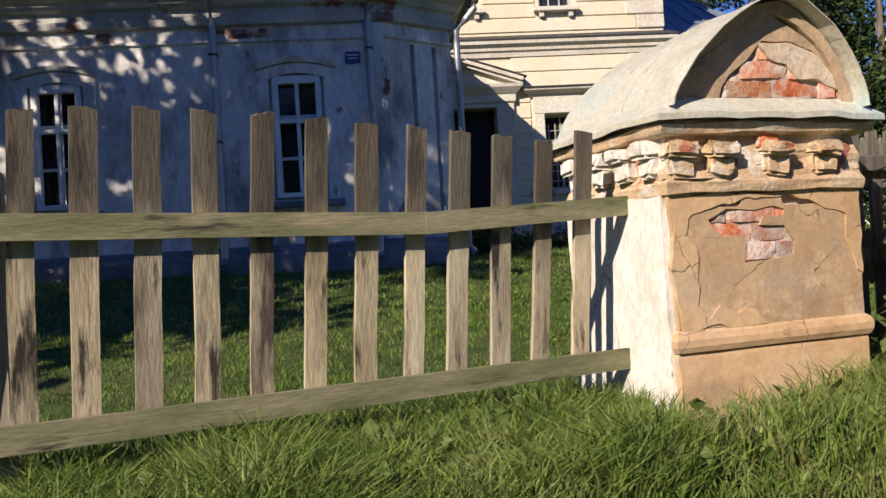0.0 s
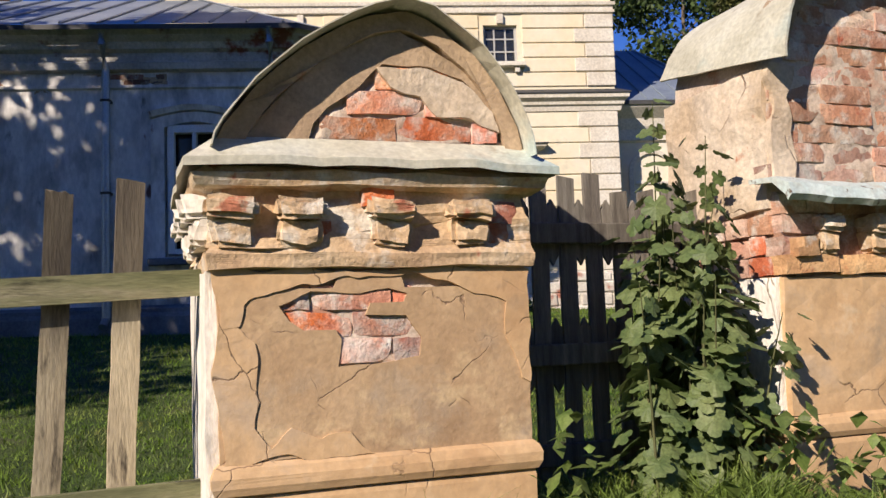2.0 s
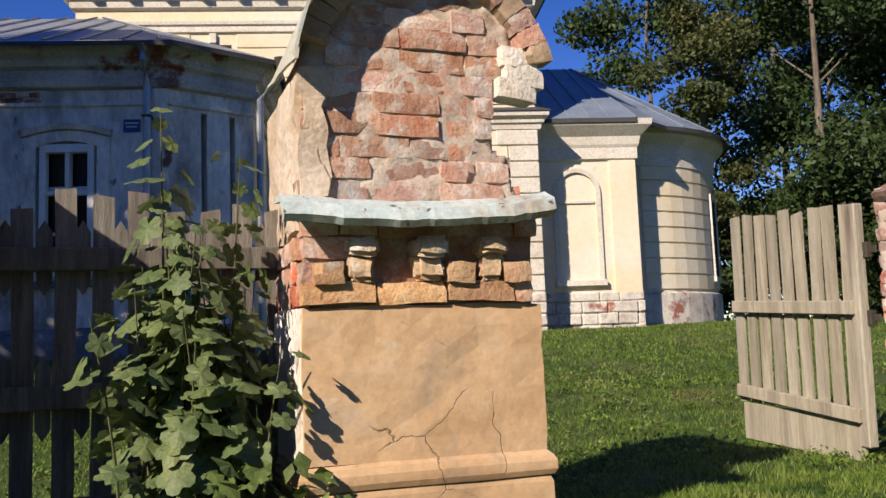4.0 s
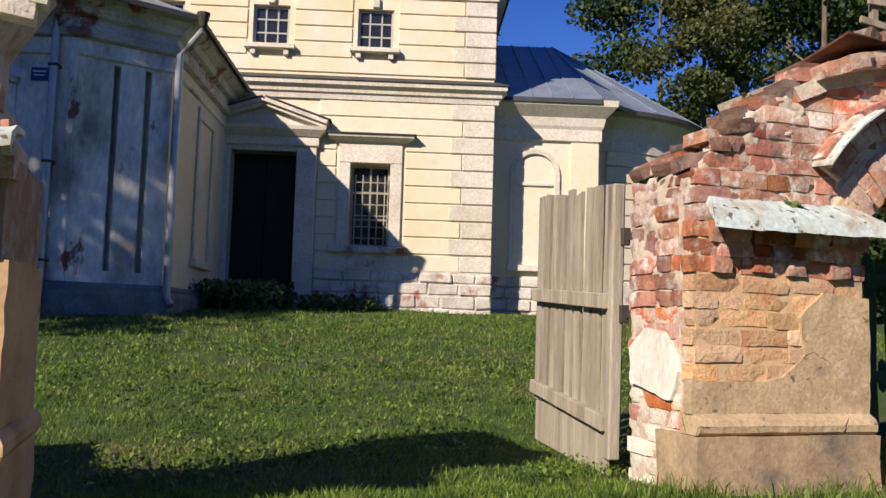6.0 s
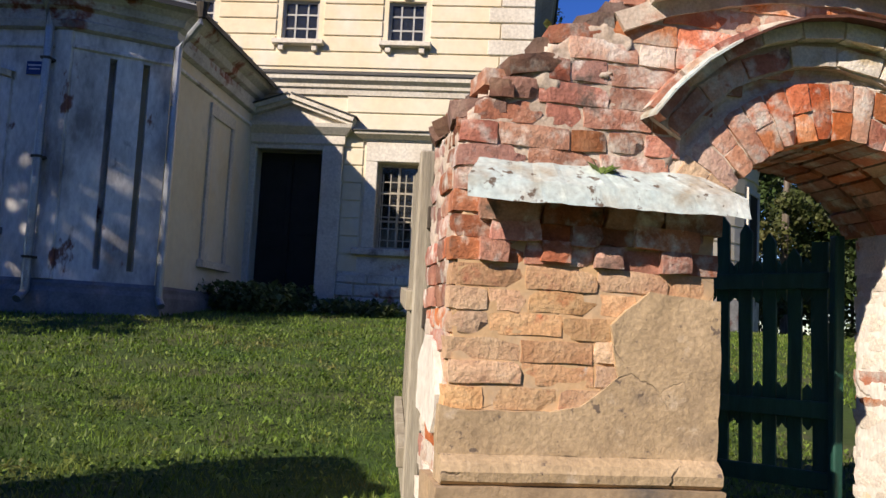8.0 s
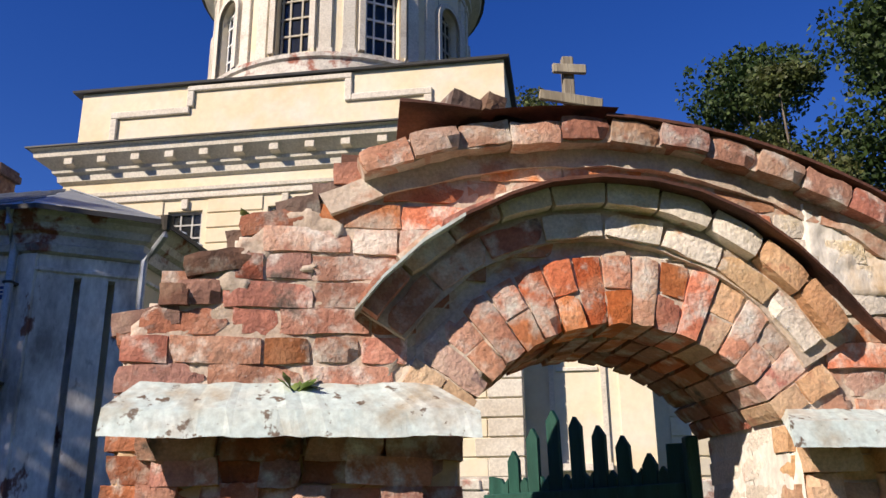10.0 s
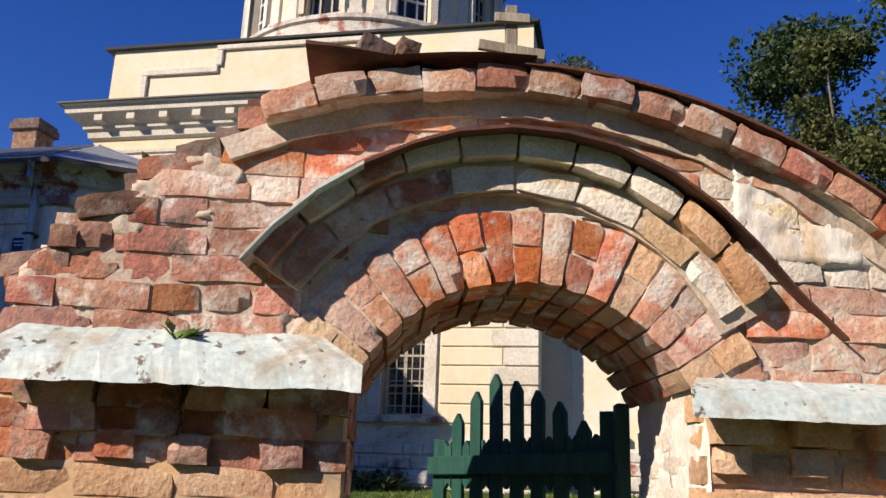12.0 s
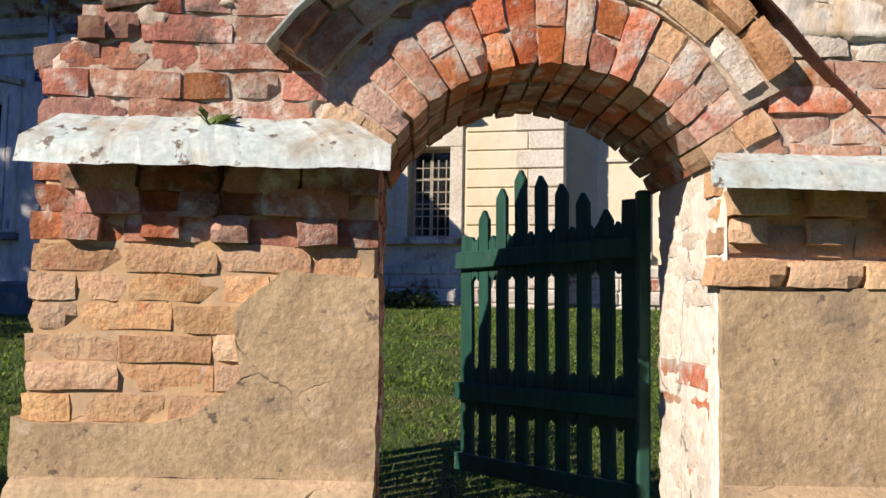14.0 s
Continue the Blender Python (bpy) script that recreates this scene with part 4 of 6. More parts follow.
# windows of the wing
for h in (W1, W2, W3):
    c = (h[0] + h[1]) / 2
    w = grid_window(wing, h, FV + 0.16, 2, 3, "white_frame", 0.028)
    part("window_casing", boxes((h[0] + 0.05, h[0] + 0.16, FV - 0.03, FV + 0.12, h[2] + 0.04, h[3] - 0.06), (h[1] - 0.16, h[1] - 0.05, FV - 0.03, FV + 0.12, h[2] + 0.04, h[3] - 0.06), (h[0] + 0.16, h[1] - 0.16, FV - 0.027, FV + 0.12, h[3] - 0.2, h[3] - 0.06), (h[0] + 0.16, h[1] - 0.16, FV - 0.027, FV + 0.12, h[2] + 0.04, h[2] + 0.13), (c - 0.035, c + 0.035, FV - 0.01, FV + 0.1, h[2] + 0.13, h[3] - 0.2), (h[0] + 0.16, h[1] - 0.16, FV - 0.005, FV + 0.1, h[2] + 1.42, h[2] + 1.5), bev=0.006), "white_frame", w, "white painted sash")
    for i in range(5):
        u = h[0] + 0.15 + i * (h[1] - h[0] - 0.3) / 4
        part("grille_bar", tube([(u, FV + 0.3, h[2]), (u, FV + 0.3, h[3])], 0.012, 5), "iron_pale", w)
    arc = [(h[0] - 0.22 + (h[1] - h[0] + 0.44) * i / 10, 4.5 + 0.13 * math.sin(math.pi * i / 10)) for i in range(11)]
    ins = [(h[0] + (h[1] - h[0]) * i / 10, 4.36 + 0.1 * math.sin(math.pi * i / 10)) for i in range(11)]
    o2 = [(h[0] - 0.22, 2.1), *arc, (h[1] + 0.22, 2.1)]
    i2 = [(h[0], 2.1), *ins, (h[1], 2.1)]
    part("window_surround", loft([[(p[0], FV + 0.05, p[1]) for p in i2], [(p[0], FV - 0.05, p[1]) for p in i2], [(p[0], FV - 0.07, p[1]) for p in o2], [(p[0], FV + 0.02, p[1]) for p in o2]], closed=False), "chapel_wall", wing)
    part("window_hood", loft([[(p[0] * 1.0 + (p[0] - c) * s, FV - o, p[1] + d) for p in arc] for s, o, d in ((0.0, 0.0, 0.02), (0.02, 0.1, 0.03), (0.06, 0.14, 0.12), (0.06, 0.0, 0.13))], closed=False), "chapel_wall", wing)
    part("window_sill", boxes((h[0] - 0.28, h[1] + 0.28, FV - 0.14, FV + 0.1, 1.97, 2.09), bev=0.015), "chapel_base", wing)
# blind window on the side
part("blind_window", boxes((-6.15, -6.1, -2.75, -2.6, 1.9, 4.7), (-6.15, -6.1, -1.5, -1.35, 1.9, 4.7), (-6.15, -6.1, -2.75, -1.35, 4.704, 4.95), (-6.15, -6.02, -2.85, -1.25, 1.75, 1.896), bev=0.01), "church_white", wing)
for u, v in ((-10.6, FV - 0.14), (-7.78, FV - 0.2)):
    p = thing("downpipe", "grey zinc rain downpipe fixed to the wall", "downpipe", CH, "wing downpipes")
    part("pipe", tube([(u, v - 0.25, 6.0), (u, v - 0.22, 5.75), (u, v, 5.35), (u, v, 1.1), (u, v - 0.2, 0.95)], 0.07, 10), "zinc", p)
    for z in (1.6, 3.2, 4.8):
        part("clamp", boxes((u - 0.075, u + 0.075, v - 0.075, FV, z, z + 0.04)), "iron", p)
p = thing("downpipe", "grey zinc downpipe with crooked top at the corner", "downpipe", CH, "wing downpipes")
u, v = -6.02, -4.75
part("pipe", tube([(u + 0.4, v - 0.1, 6.02), (u + 0.38, v - 0.1, 5.75), (u + 0.2, v - 0.05, 5.55), (u, v, 5.35), (u, v, 1.1), (u + 0.1, v - 0.1, 0.95)], 0.068, 10), "zinc", p)
part("funnel", tube([(u + 0.4, v - 0.1, 5.85), (u + 0.4, v - 0.1, 6.1)], [0.06, 0.12], 10), "iron", p)
s = thing("street_sign", "small dark blue address plate on the grey wall", "sign", CH)
part("plate", boxes((-8.22, -7.94, FV - 0.025, FV - 0.004, 4.6, 4.82), bev=0.004), "sign_blue", s)
part("lettering", boxes((-8.19, -7.97, FV - 0.03, FV - 0.026, 4.74, 4.765), (-8.17, -7.99, FV - 0.03, FV - 0.026, 4.68, 4.7)), "sign_white", s, "unreadable white lettering")


# ---- fence pillars ----
FRONT = Matrix.Identity(4)


def barrel(cx, cz, r, y0, y1, a0, a1, thick, m, parent, label, seg=18, wave=0.012, cut=0.0):
    """A curved metal sheet over a barrel vault, slightly dented."""
    rings = []
    for k in range(7):
        y = y0 + (y1 - y0) * k / 6
        pts = []
        for rr in (r, r + thick):
            row = []
            for i in range(seg + 1):
                a = a0 + (a1 - cut * k / 6 - a0) * i / seg
                d = wave * noise.noise(Vector((i * 0.5, k * 1.3, cx)))
                row.append((cx + (rr + d) * math.cos(a), y, cz + (rr + d) * math.sin(a)))
            pts += row if rr == r else row[::-1]
        rings.append(pts)
    return part("roof_sheet", loft(rings), m, parent, label)


def arch_sheet(cx, cz, r0, r1, a0, a1, y0, y1, seg=20, jit=0.0):
    rings = []
    for i in range(seg + 1):
        a = a0 + (a1 - a0) * i / seg
        j = jit * noise.noise(Vector((i * 0.7, cx, 1.0)))
        rings.append([(cx + r * math.cos(a), y, cz + r * math.sin(a)) for r, y in ((r0, y0), (r1 + j, y0), (r1 + j, y1), (r0, y1))])
    return loft(rings)


rnd = random.Random(4)
# pillar with the whole vaulted cap
P1 = thing("fence_pillar", "ochre plastered brick pillar with vaulted metal cap", "pillar")
x0, x1, y0, y1 = 2.45, 3.61, 3.5, 4.45
part("core", rect_profile(x0 + 0.03, x1 - 0.03, y0 + 0.03, y1 - 0.03, [(0, -0.3), (0, 1.5)]), "mortar", P1)
part("base", rough(rect_profile(x0, x1, y0, y1, [(0.008, -0.3), (0.008, 0.262), (0.004, 0.28), (0.0, 0.285)]), 0.01, 5, 4), "plaster_ochre", P1)
part("base_moulding", rough(rect_profile(x0, x1, y0, y1, [(0.0, 0.286), (0.016, 0.292), (0.028, 0.318), (0.028, 0.352), (0.016, 0.382), (0.0, 0.396)]), 0.006, 7, 2), "plaster_ochre", P1)
# plaster coat with a fallen patch
top, bot = 1.06, 0.395
low_chain = [(2.69, 0.88), (2.74, 0.84), (2.86, 0.835), (2.88, 0.8), (2.87, 0.71), (2.94, 0.71), (3.02, 0.715), (3.17, 0.73), (3.18, 0.8), (3.13, 0.88)]
part("plaster", rough(sheet([(x0 + 0.0, bot), (x1, bot), (x1, 0.9), (3.13, 0.88)] + low_chain[::-1][1:] + [(x0, 0.86)], y0, y0 + 0.05, 0.008, 0.04), 0.005, 8), "undercoat", P1)
part("plaster", rough(sheet([(x0, 0.86), (2.69, 0.88), (2.66, 0.93), (2.78, 0.975), (2.95, 0.965), (3.06, 0.985), (3.13, 0.965), (3.12, 0.935), (2.99, 0.93), (2.97, 0.885), (3.13, 0.88), (x1, 0.9), (x1, 0.985), (3.12, 0.985), (3.1, 1.05), (2.88, 1.05), (2.86, 0.985), (x0, 0.985)], y0, y0 + 0.05, 0.008, 0.04), 0.005, 8), "undercoat", P1)
part("side_plaster", rough(boxes((x0 - 0.036, x0 + 0.05, y0 + 0.03, y1 + 0.02, -0.25, top)), 0.012, 6, 6), "plaster_white", P1, "bright whitewashed side")
part("side_plaster", rough(boxes((x1 - 0.05, x1, y0 + 0.052, y1, bot, top)), 0.008, 6, 4), "plaster_ochre", P1)
lay(P1, pose(0, y0 + 0.014, 0), 2.62, 3.2, 0.715, 1.0, lambda x, z: True, "brick_bright", rnd, 0.008)
lay(P1, pose(0, y0 + 0.012, 0), 2.86, 3.12, 0.985, 1.06, lambda x, z: True, "brick_bright", rnd, 0.004)
part("top_coat", rough(sheet([(x0 - 0.002, 1.055), (x1 + 0.002, 1.055), (x1 + 0.002, 0.6), (3.57, 0.62), (3.56, 0.7), (3.53, 0.8), (3.52, 0.91), (3.37, 0.985), (3.17, 1.03), (2.9, 1.035), (2.78, 1.0), (2.65, 0.985), (2.53, 0.93), (2.51, 0.86), (x0 - 0.002, 0.84)], y0 - 0.008, y0 + 0.02, 0.03, 0.02), 0.004, 9), "plaster_ochre", P1)
part("top_coat", rough(sheet([(x0 - 0.002, 0.4), (2.98, 0.4), (2.9, 0.47), (2.8, 0.455), (2.7, 0.5), (2.62, 0.44), (2.57, 0.5), (2.6, 0.6), (2.58, 0.8), (2.5, 0.86), (x0 - 0.002, 0.842)], y0 - 0.007, y0 + 0.02, 0.03, 0.02), 0.004, 9), "plaster_ochre", P1)
# cornice
part("cornice_band", rough(rect_profile(x0, x1, y0, y1, [(0.0, 1.056), (0.028, 1.06), (0.036, 1.11), (0.024, 1.13), (0.0, 1.14)]), 0.011, 9, 7), "corbel", P1)
part("cornice_back", rough(rect_profile(x0, x1, y0, y1, [(0.03, 1.12), (0.005, 1.2), (0.01, 1.37), (0.0, 1.37)]), 0.03, 7, 6), "corbel", P1)
part("cornice_top", rough(rect_profile(x0, x1, y0, y1, [(0.02, 1.335), (0.07, 1.345), (0.085, 1.39), (0.02, 1.42)]), 0.016, 10, 7), "corbel", P1)


def corbel(parent, x, y, z, w, kind, turn=0.0, s=1.0):
    """Two-step corbel block, chipped."""
    a = rnd.random()
    bm = boxes((-w / 2, w / 2, -0.12 * s, 0.03, 0.075, 0.15), (-w * 0.4, w * 0.42, -0.075 * s, 0.03, -0.02, 0.085))
    bmesh.ops.bevel(bm, geom=list(bm.edges), offset=0.016, segments=2, affect="EDGES")
    bmesh.ops.transform(bm, matrix=pose(x, y, z, 0, rnd.uniform(-3, 3), turn), verts=bm.verts)
    bmesh.ops.subdivide_edges(bm, edges=[e for e in bm.edges if e.calc_length() > 0.04], cuts=2, use_grid_fill=True)
    for v in bm.verts:
        v.co += noise.noise_vector(v.co * (9 + 4 * a)) * 0.02 + noise.noise_vector(v.co * 30) * 0.007
    return part("corbel", bm, kind, parent)


for i, x in enumerate((2.5, 2.73, 3.06, 3.37)):
    corbel(P1, x, y0 + 0.01, 1.155, 0.18, "corbel", 0.0, 0.85)
for y in (3.6, 3.83, 4.06, 4.3):
    corbel(P1, x0, y, 1.17, 0.15, "plaster_white", -90)
lay(P1, pose(0, y0 - 0.012, 0), 2.75, 3.6, 1.135, 1.22, lambda x, z: (2.72 < x < 2.86) or (3.46 < x < 3.6), "brick_bright", rnd)
lay(P1, pose(0, y0 - 0.012, 0), 3.43, 3.6, 1.22, 1.34, lambda x, z: True, "brick_red", rnd)
brick("brick_bright", P1, pose(3.02, y0 - 0.05, 1.32), 0.12, rnd)


# metal ledge: a sloping skirt round the cap
def skirt(xa, xb, ya, yb, outs, zl, zi, m, parent, label, ins=0.12):
    ring = [[], [], [], []]
    n = 10
    loop = [((1 - k / n) * xa + k / n * xb, ya, 0, -1) for k in range(n)] + [(xb, (1 - k / n) * ya + k / n * yb, 1, 0) for k in range(n)]
    loop += [((1 - k / n) * xb + k / n * xa, yb, 0, 1) for k in range(n)] + [(xa, (1 - k / n) * yb + k / n * ya, -1, 0) for k in range(n)]
    for i, (x, y, dx, dy) in enumerate(loop):
        if i % n == 0:
            cx_ = -1 if x == xa else 1
            cy_ = -1 if y == ya else 1
            dx, dy = cx_, cy_
        w = 0.014 * noise.noise(Vector((x * 4, y * 4, 0.3)))
        for r, (o, z) in zip(ring, ((-ins, zi), (outs, zl), (outs, zl - 0.03), (-ins, zi - 0.02))):
            r.append((x + dx * (o + (w if o > 0 else 0)), y + dy * (o + (w if o > 0 else 0)), z + (w * 1.3 if o > 0 else 0)))
    return part("ledge_sheet", loft(ring, True, False), m, parent, label)


skirt(x0, x1, y0, y1, 0.115, 1.435, 1.53, "roof_sheet", P1, "weathered pale metal ledge", 0.01)
ty = y0 + 0.0
VX, VZ = 3.13, 1.475


def vault(k, seg=22):
    """The sagging outline of the cap, scaled by k."""
    out_ = []
    for i in range(seg + 1):
        a = math.pi * i / seg
        c_, s_ = math.cos(a), math.sin(a)
        e_ = 1.2 if c_ > 0 else 1.42
        out_.append((VX + (0.5 if c_ > 0 else -0.7) * k * abs(c_) ** e_, VZ + 0.57 * k * max(0.0, s_) ** e_))
    return out_


def vault_band(k0, k1, ya, yb, wave=0.0):
    a, b = vault(k0), vault(k1)
    n_ = max(2, int(abs(yb - ya) / 0.12))
    rings = []
    for j in range(n_ + 1):
        y = ya + (yb - ya) * j / n_
        w = [wave * noise.noise(Vector((i * 0.6, j * 0.9, 3))) for i in range(len(a))]
        rings.append([(p[0], y, p[1] + q) for p, q in zip(a, w)] + [(p[0], y, p[1] + q) for p, q in zip(b[::-1], w[::-1])])
    return loft(rings)


part("tympanum_core", sheet([(x_, z_) for x_, z_ in vault(0.95)], ty + 0.04, y1), "mortar", P1)
TYMP = [(2.77, 1.5), (2.8, 1.58), (2.85, 1.64), (2.98, 1.735), (3.06, 1.825), (3.25, 1.82), (3.38, 1.78), (3.49, 1.67), (3.54, 1.59), (3.57, 1.5)]
part("tympanum_plaster", rough(sheet([(2.52, 1.5)] + TYMP + [(3.6, 1.5), (3.52, 1.68), (3.37, 1.84), (3.13, 1.96), (2.93, 1.89), (2.76, 1.76), (2.62, 1.62)], ty + 0.005, ty + 0.06, 0.012, 0.04), 0.008, 9), "plaster_brown", P1)
part("arch_band", rough(vault_band(0.84, 0.975, ty - 0.015, ty + 0.1), 0.014, 8), "plaster_brown", P1)
lay(P1, pose(0, ty + 0.02, 0), 2.78, 3.57, 1.53, 1.83, lambda x, z: inside(TYMP, x, z), "brick_bright", rnd)
part("lime_smear", rough(sheet([(3.04, 1.81), (3.09, 1.73), (3.2, 1.7), (3.26, 1.64), (3.4, 1.62), (3.52, 1.57), (3.5, 1.66), (3.38, 1.77), (3.25, 1.81)], ty - 0.002, ty + 0.03, 0.02, 0.02), 0.008, 9), "plaster_pale", P1)
part("roof_sheet", vault_band(0.993, 1.002, ty - 0.11, y1 + 0.12, 0.018), "roof_sheet", P1, "faded greenish metal vault sheet")
mortar_skin(P1, pose(0, ty + 0.02, 0), 2.76, 3.58, 1.5, 1.84, lambda x, z: inside(TYMP, x, z), 0.003, 0.011, "mortar")
mortar_skin(P1, pose(0, y0 + 0.014, 0), 2.62, 3.22, 0.69, 1.0, lambda x, z: True, 0.007, 0.01, "mortar")
part("roof_seam", vault_band(1.0, 1.02, 3.86, 3.9), "roof_sheet", P1)

# tall ruined pillar of the former gateway
P2 = thing("gate_pillar", "tall ruined brick and ochre plaster gate pillar", "pillar")
x0, x1, y0, y1 = 4.88, 5.9, 3.55, 4.36
part("core", rect_profile(x0 + 0.03, x1 - 0.03, y0 + 0.03, y1 - 0.03, [(0, -0.3), (0, 1.33)]), "mortar", P2)
part("base", rough(rect_profile(x0, x1, y0, y1, [(0.012, -0.3), (0.012, 0.255), (0.006, 0.275), (0.0, 0.28)]), 0.012, 5, 3), "plaster_ochre", P2)
part("base_moulding", rough(rect_profile(x0, x1, y0, y1, [(0.0, 0.281), (0.018, 0.287), (0.03, 0.31), (0.03, 0.345), (0.018, 0.372), (0.0, 0.386)]), 0.006, 7, 2), "plaster_ochre", P2)
part("plaster", rough(rect_profile(x0, x1, y0, y1, [(0.0, 0.386), (0.0, 1.0)]), 0.01, 5, 6), "plaster_ochre", P2)
part("side_plaster", rough(boxes((x0 - 0.02, x0 + 0.03, y0 + 0.03, y1, 0.386, 1.0)), 0.012, 6, 5), "plaster_white", P2)
part("cornice_back", rough(rect_profile(x0 + 0.02, x1 - 0.02, y0 + 0.02, y1 - 0.02, [(0, 1.0), (0, 1.38)]), 0.016, 6, 4), "brick_pale", P2)
lay(P2, pose(0, y0 - 0.02, 0), x0, x1, 1.005, 1.09, lambda x, z: True, "brick_ochre", rnd)
lay(P2, pose(0, y0 + 0.005, 0), x0, x1, 1.09, 1.34, lambda x, z: x < 5.1 or z > 1.24, "brick_pale", rnd)
for i, x in enumerate((5.11, 5.39, 5.66)):
    corbel(P2, x, y0 + 0.01, 1.12, 0.13, "corbel", 0.0, 0.85)
for x in (4.98, 5.53, 5.78):
    brick("brick_ochre", P2, pose(x, y0 - 0.06, 1.13, 0, rnd.uniform(-6, 6), 0), 0.118, rnd)
# gable outline of the upper part
ucx, ucz, UR = 5.44, 1.95, 0.56
gable = [(x0, 1.34), (5.86, 1.34), (5.84, 1.5), (5.8, 1.56), (5.8, 1.64), (5.74, 1.68), (5.74, 1.9)] + [(ucx + (UR - 0.02) * math.cos(a), ucz + (UR - 0.02) * math.sin(a)) for a in np.linspace(0.5, math.pi, 14)]
part("upper_core", sheet([(x + (0.02 if x < 5 else -0.03), z) for x, z in gable], y0 + 0.07, y1 - 0.02), "mortar", P2)
lay(P2, pose(0, y0 + 0.05, 0), x0, 5.86, 1.42, 2.45, lambda x, z: inside(gable, x, z) and (x - ucx) ** 2 + (z - ucz) ** 2 < (UR - 0.1) ** 2 or (inside(gable, x, z) and z < 1.95), "brick_pale", rnd, 0.02)
mortar_skin(P2, pose(0, y0 + 0.05, 0), x0 + 0.02, 5.84, 1.42, 2.45, lambda x, z: inside(gable, x, z), -0.003, 0.014, "mortar", label="pale lime mortar")
part("plaster_rest", rough(sheet([(x0, 1.42), (5.0, 1.45), (5.02, 1.62), (4.98, 1.8), (5.05, 1.95), (x0 + 0.02, 1.97)], y0 + 0.02, y0 + 0.08, 0.03, 0.03), 0.008, 9), "plaster_pale", P2)
part("side_plaster", rough(boxes((x0 - 0.004, x0 + 0.05, y0 + 0.06, y1, 1.3, 1.96)), 0.016, 6, 7), "plaster_pale", P2)
lay(P2, pose(x0 - 0.004, 0, 0, 0, 0, -90), -y1, -y0 - 0.06, 1.0, 1.32, lambda x, z: True, lambda x, z: "brick_bright" if x > -3.8 and z < 1.2 else "brick_pale", rnd)
for i in range(17):
    a = math.radians(16 + i * 9.0)
    r = UR - 0.04
    if a < 2.9:
        brick("brick_pale" if i < 7 and i % 3 else "plaster_brown", P2, pose(ucx + r * math.cos(a), y0 - 0.02 + rnd.uniform(-0.01, 0.012), ucz + r * math.sin(a)) @ Matrix.Rotation(-a + math.pi / 2, 4, "Y"), 0.078, rnd, 0.12, radius=r)
for x, z in ((5.88, 1.99), (5.84, 1.93), (5.86, 2.07)):
    brick("brick_white", P2, pose(x, y0 - 0.01, z, 0, rnd.uniform(-9, 9), 4), 0.18, rnd)
brick("brick_bright", P2, pose(5.76, y0 + 0.06, 1.6), 0.118, rnd)
brick("brick_bright", P2, pose(5.8, y0 + 0.06, 1.47), 0.118, rnd)
barrel(ucx, ucz - 0.02, UR + 0.02, y0 - 0.14, y1 + 0.04, math.radians(82), math.radians(178), 0.012, "roof_sheet", P2, "faded pale green metal vault sheet, half missing", cut=math.radians(16))
# rolled ledge sheet
rings = []
for k in range(41):
    x = 4.79 + (5.91 - 4.79) * k / 40
    w = 0.014 * noise.noise(Vector((x * 5, 1, 2))) + 0.008 * noise.noise(Vector((x * 19, 1, 2)))
    sag = 0.03 * math.sin(math.pi * k / 40) - 0.03 * (k / 40)
    prof = [(y0 + 0.08, 1.44), (y0 - 0.08, 1.43), (y0 - 0.17, 1.39), (y0 - 0.185, 1.34), (y0 - 0.16, 1.315), (y0 - 0.15, 1.34), (y0 - 0.07, 1.405), (y0 + 0.08, 1.42)]
    rings.append([(x, y + w, z - sag + w) for y, z in prof])
part("ledge_sheet", loft(rings), "ledge_sheet", P2, "dented pale blue metal ledge")

# ---- wicket arch ----
WK = thing("wicket_arch_wall", "ruined red brick gate wall with arched wicket", "wall")
YF, YB = 4.14, 4.82
OX, OZ, OR = 10.66, 1.24, 0.52        # opening arch
OL, ORT = 10.2, 11.3
AX, AZ, AR, SPRING = 10.75, 1.14, 0.6, 1.445
BZ, BR = 0.27, 2.2                    # outer curve


def outer_z(x):
    return BZ + math.sqrt(max(0.0, BR * BR - (x - OX) ** 2))


def left_z(x):
    pts = [(9.08, 1.68), (9.12, 1.76), (9.24, 1.86), (9.34, 1.93), (9.5, 2.06), (9.64, 2.16), (9.74, 2.2), (9.8, 2.26)]
    for (a, p), (b, q) in zip(pts, pts[1:]):
        if a <= x <= b:
            return p + (q - p) * (x - a) / (b - a)
    return 0 if x < 9.08 else 9


def in_wall(x, z):
    if not 9.08 < x < 12.36:
        return False
    if z > min(left_z(x), outer_z(x) - 0.1):
        return False
    if OL < x < ORT and z < SPRING:
        return False
    if z >= SPRING - 0.03 and (x - AX) ** 2 + (z - AZ) ** 2 < (AR + 0.27) ** 2:
        return False
    return True


GREY = [(9.06, 0.56), (9.2, 0.545), (9.45, 0.55), (9.62, 0.57), (9.7, 0.63), (9.78, 0.7), (9.75, 0.8), (9.73, 0.9), (9.8, 0.96), (9.9, 1.04), (10.02, 1.03), (10.2, 1.02), (10.2, 0.38), (9.06, 0.38)]
arc = [(AX + (AR + 0.04) * math.cos(a), AZ + (AR + 0.04) * math.sin(a)) for a in np.linspace(math.radians(30), math.radians(150), 17)]
outline = [(9.11, -0.3), (OL - 0.02, -0.3), (OL - 0.02, SPRING)] + arc[::-1] + [(ORT + 0.02, SPRING), (ORT + 0.02, -0.3), (12.36, -0.3), (12.36, outer_z(12.36) - 0.1)]
outline += [(x, outer_z(x) - 0.08) for x in np.linspace(12.2, 9.85, 14)] + [(x, left_z(x) - 0.05) for x in (9.76, 9.64, 9.5, 9.34, 9.24, 9.13)]
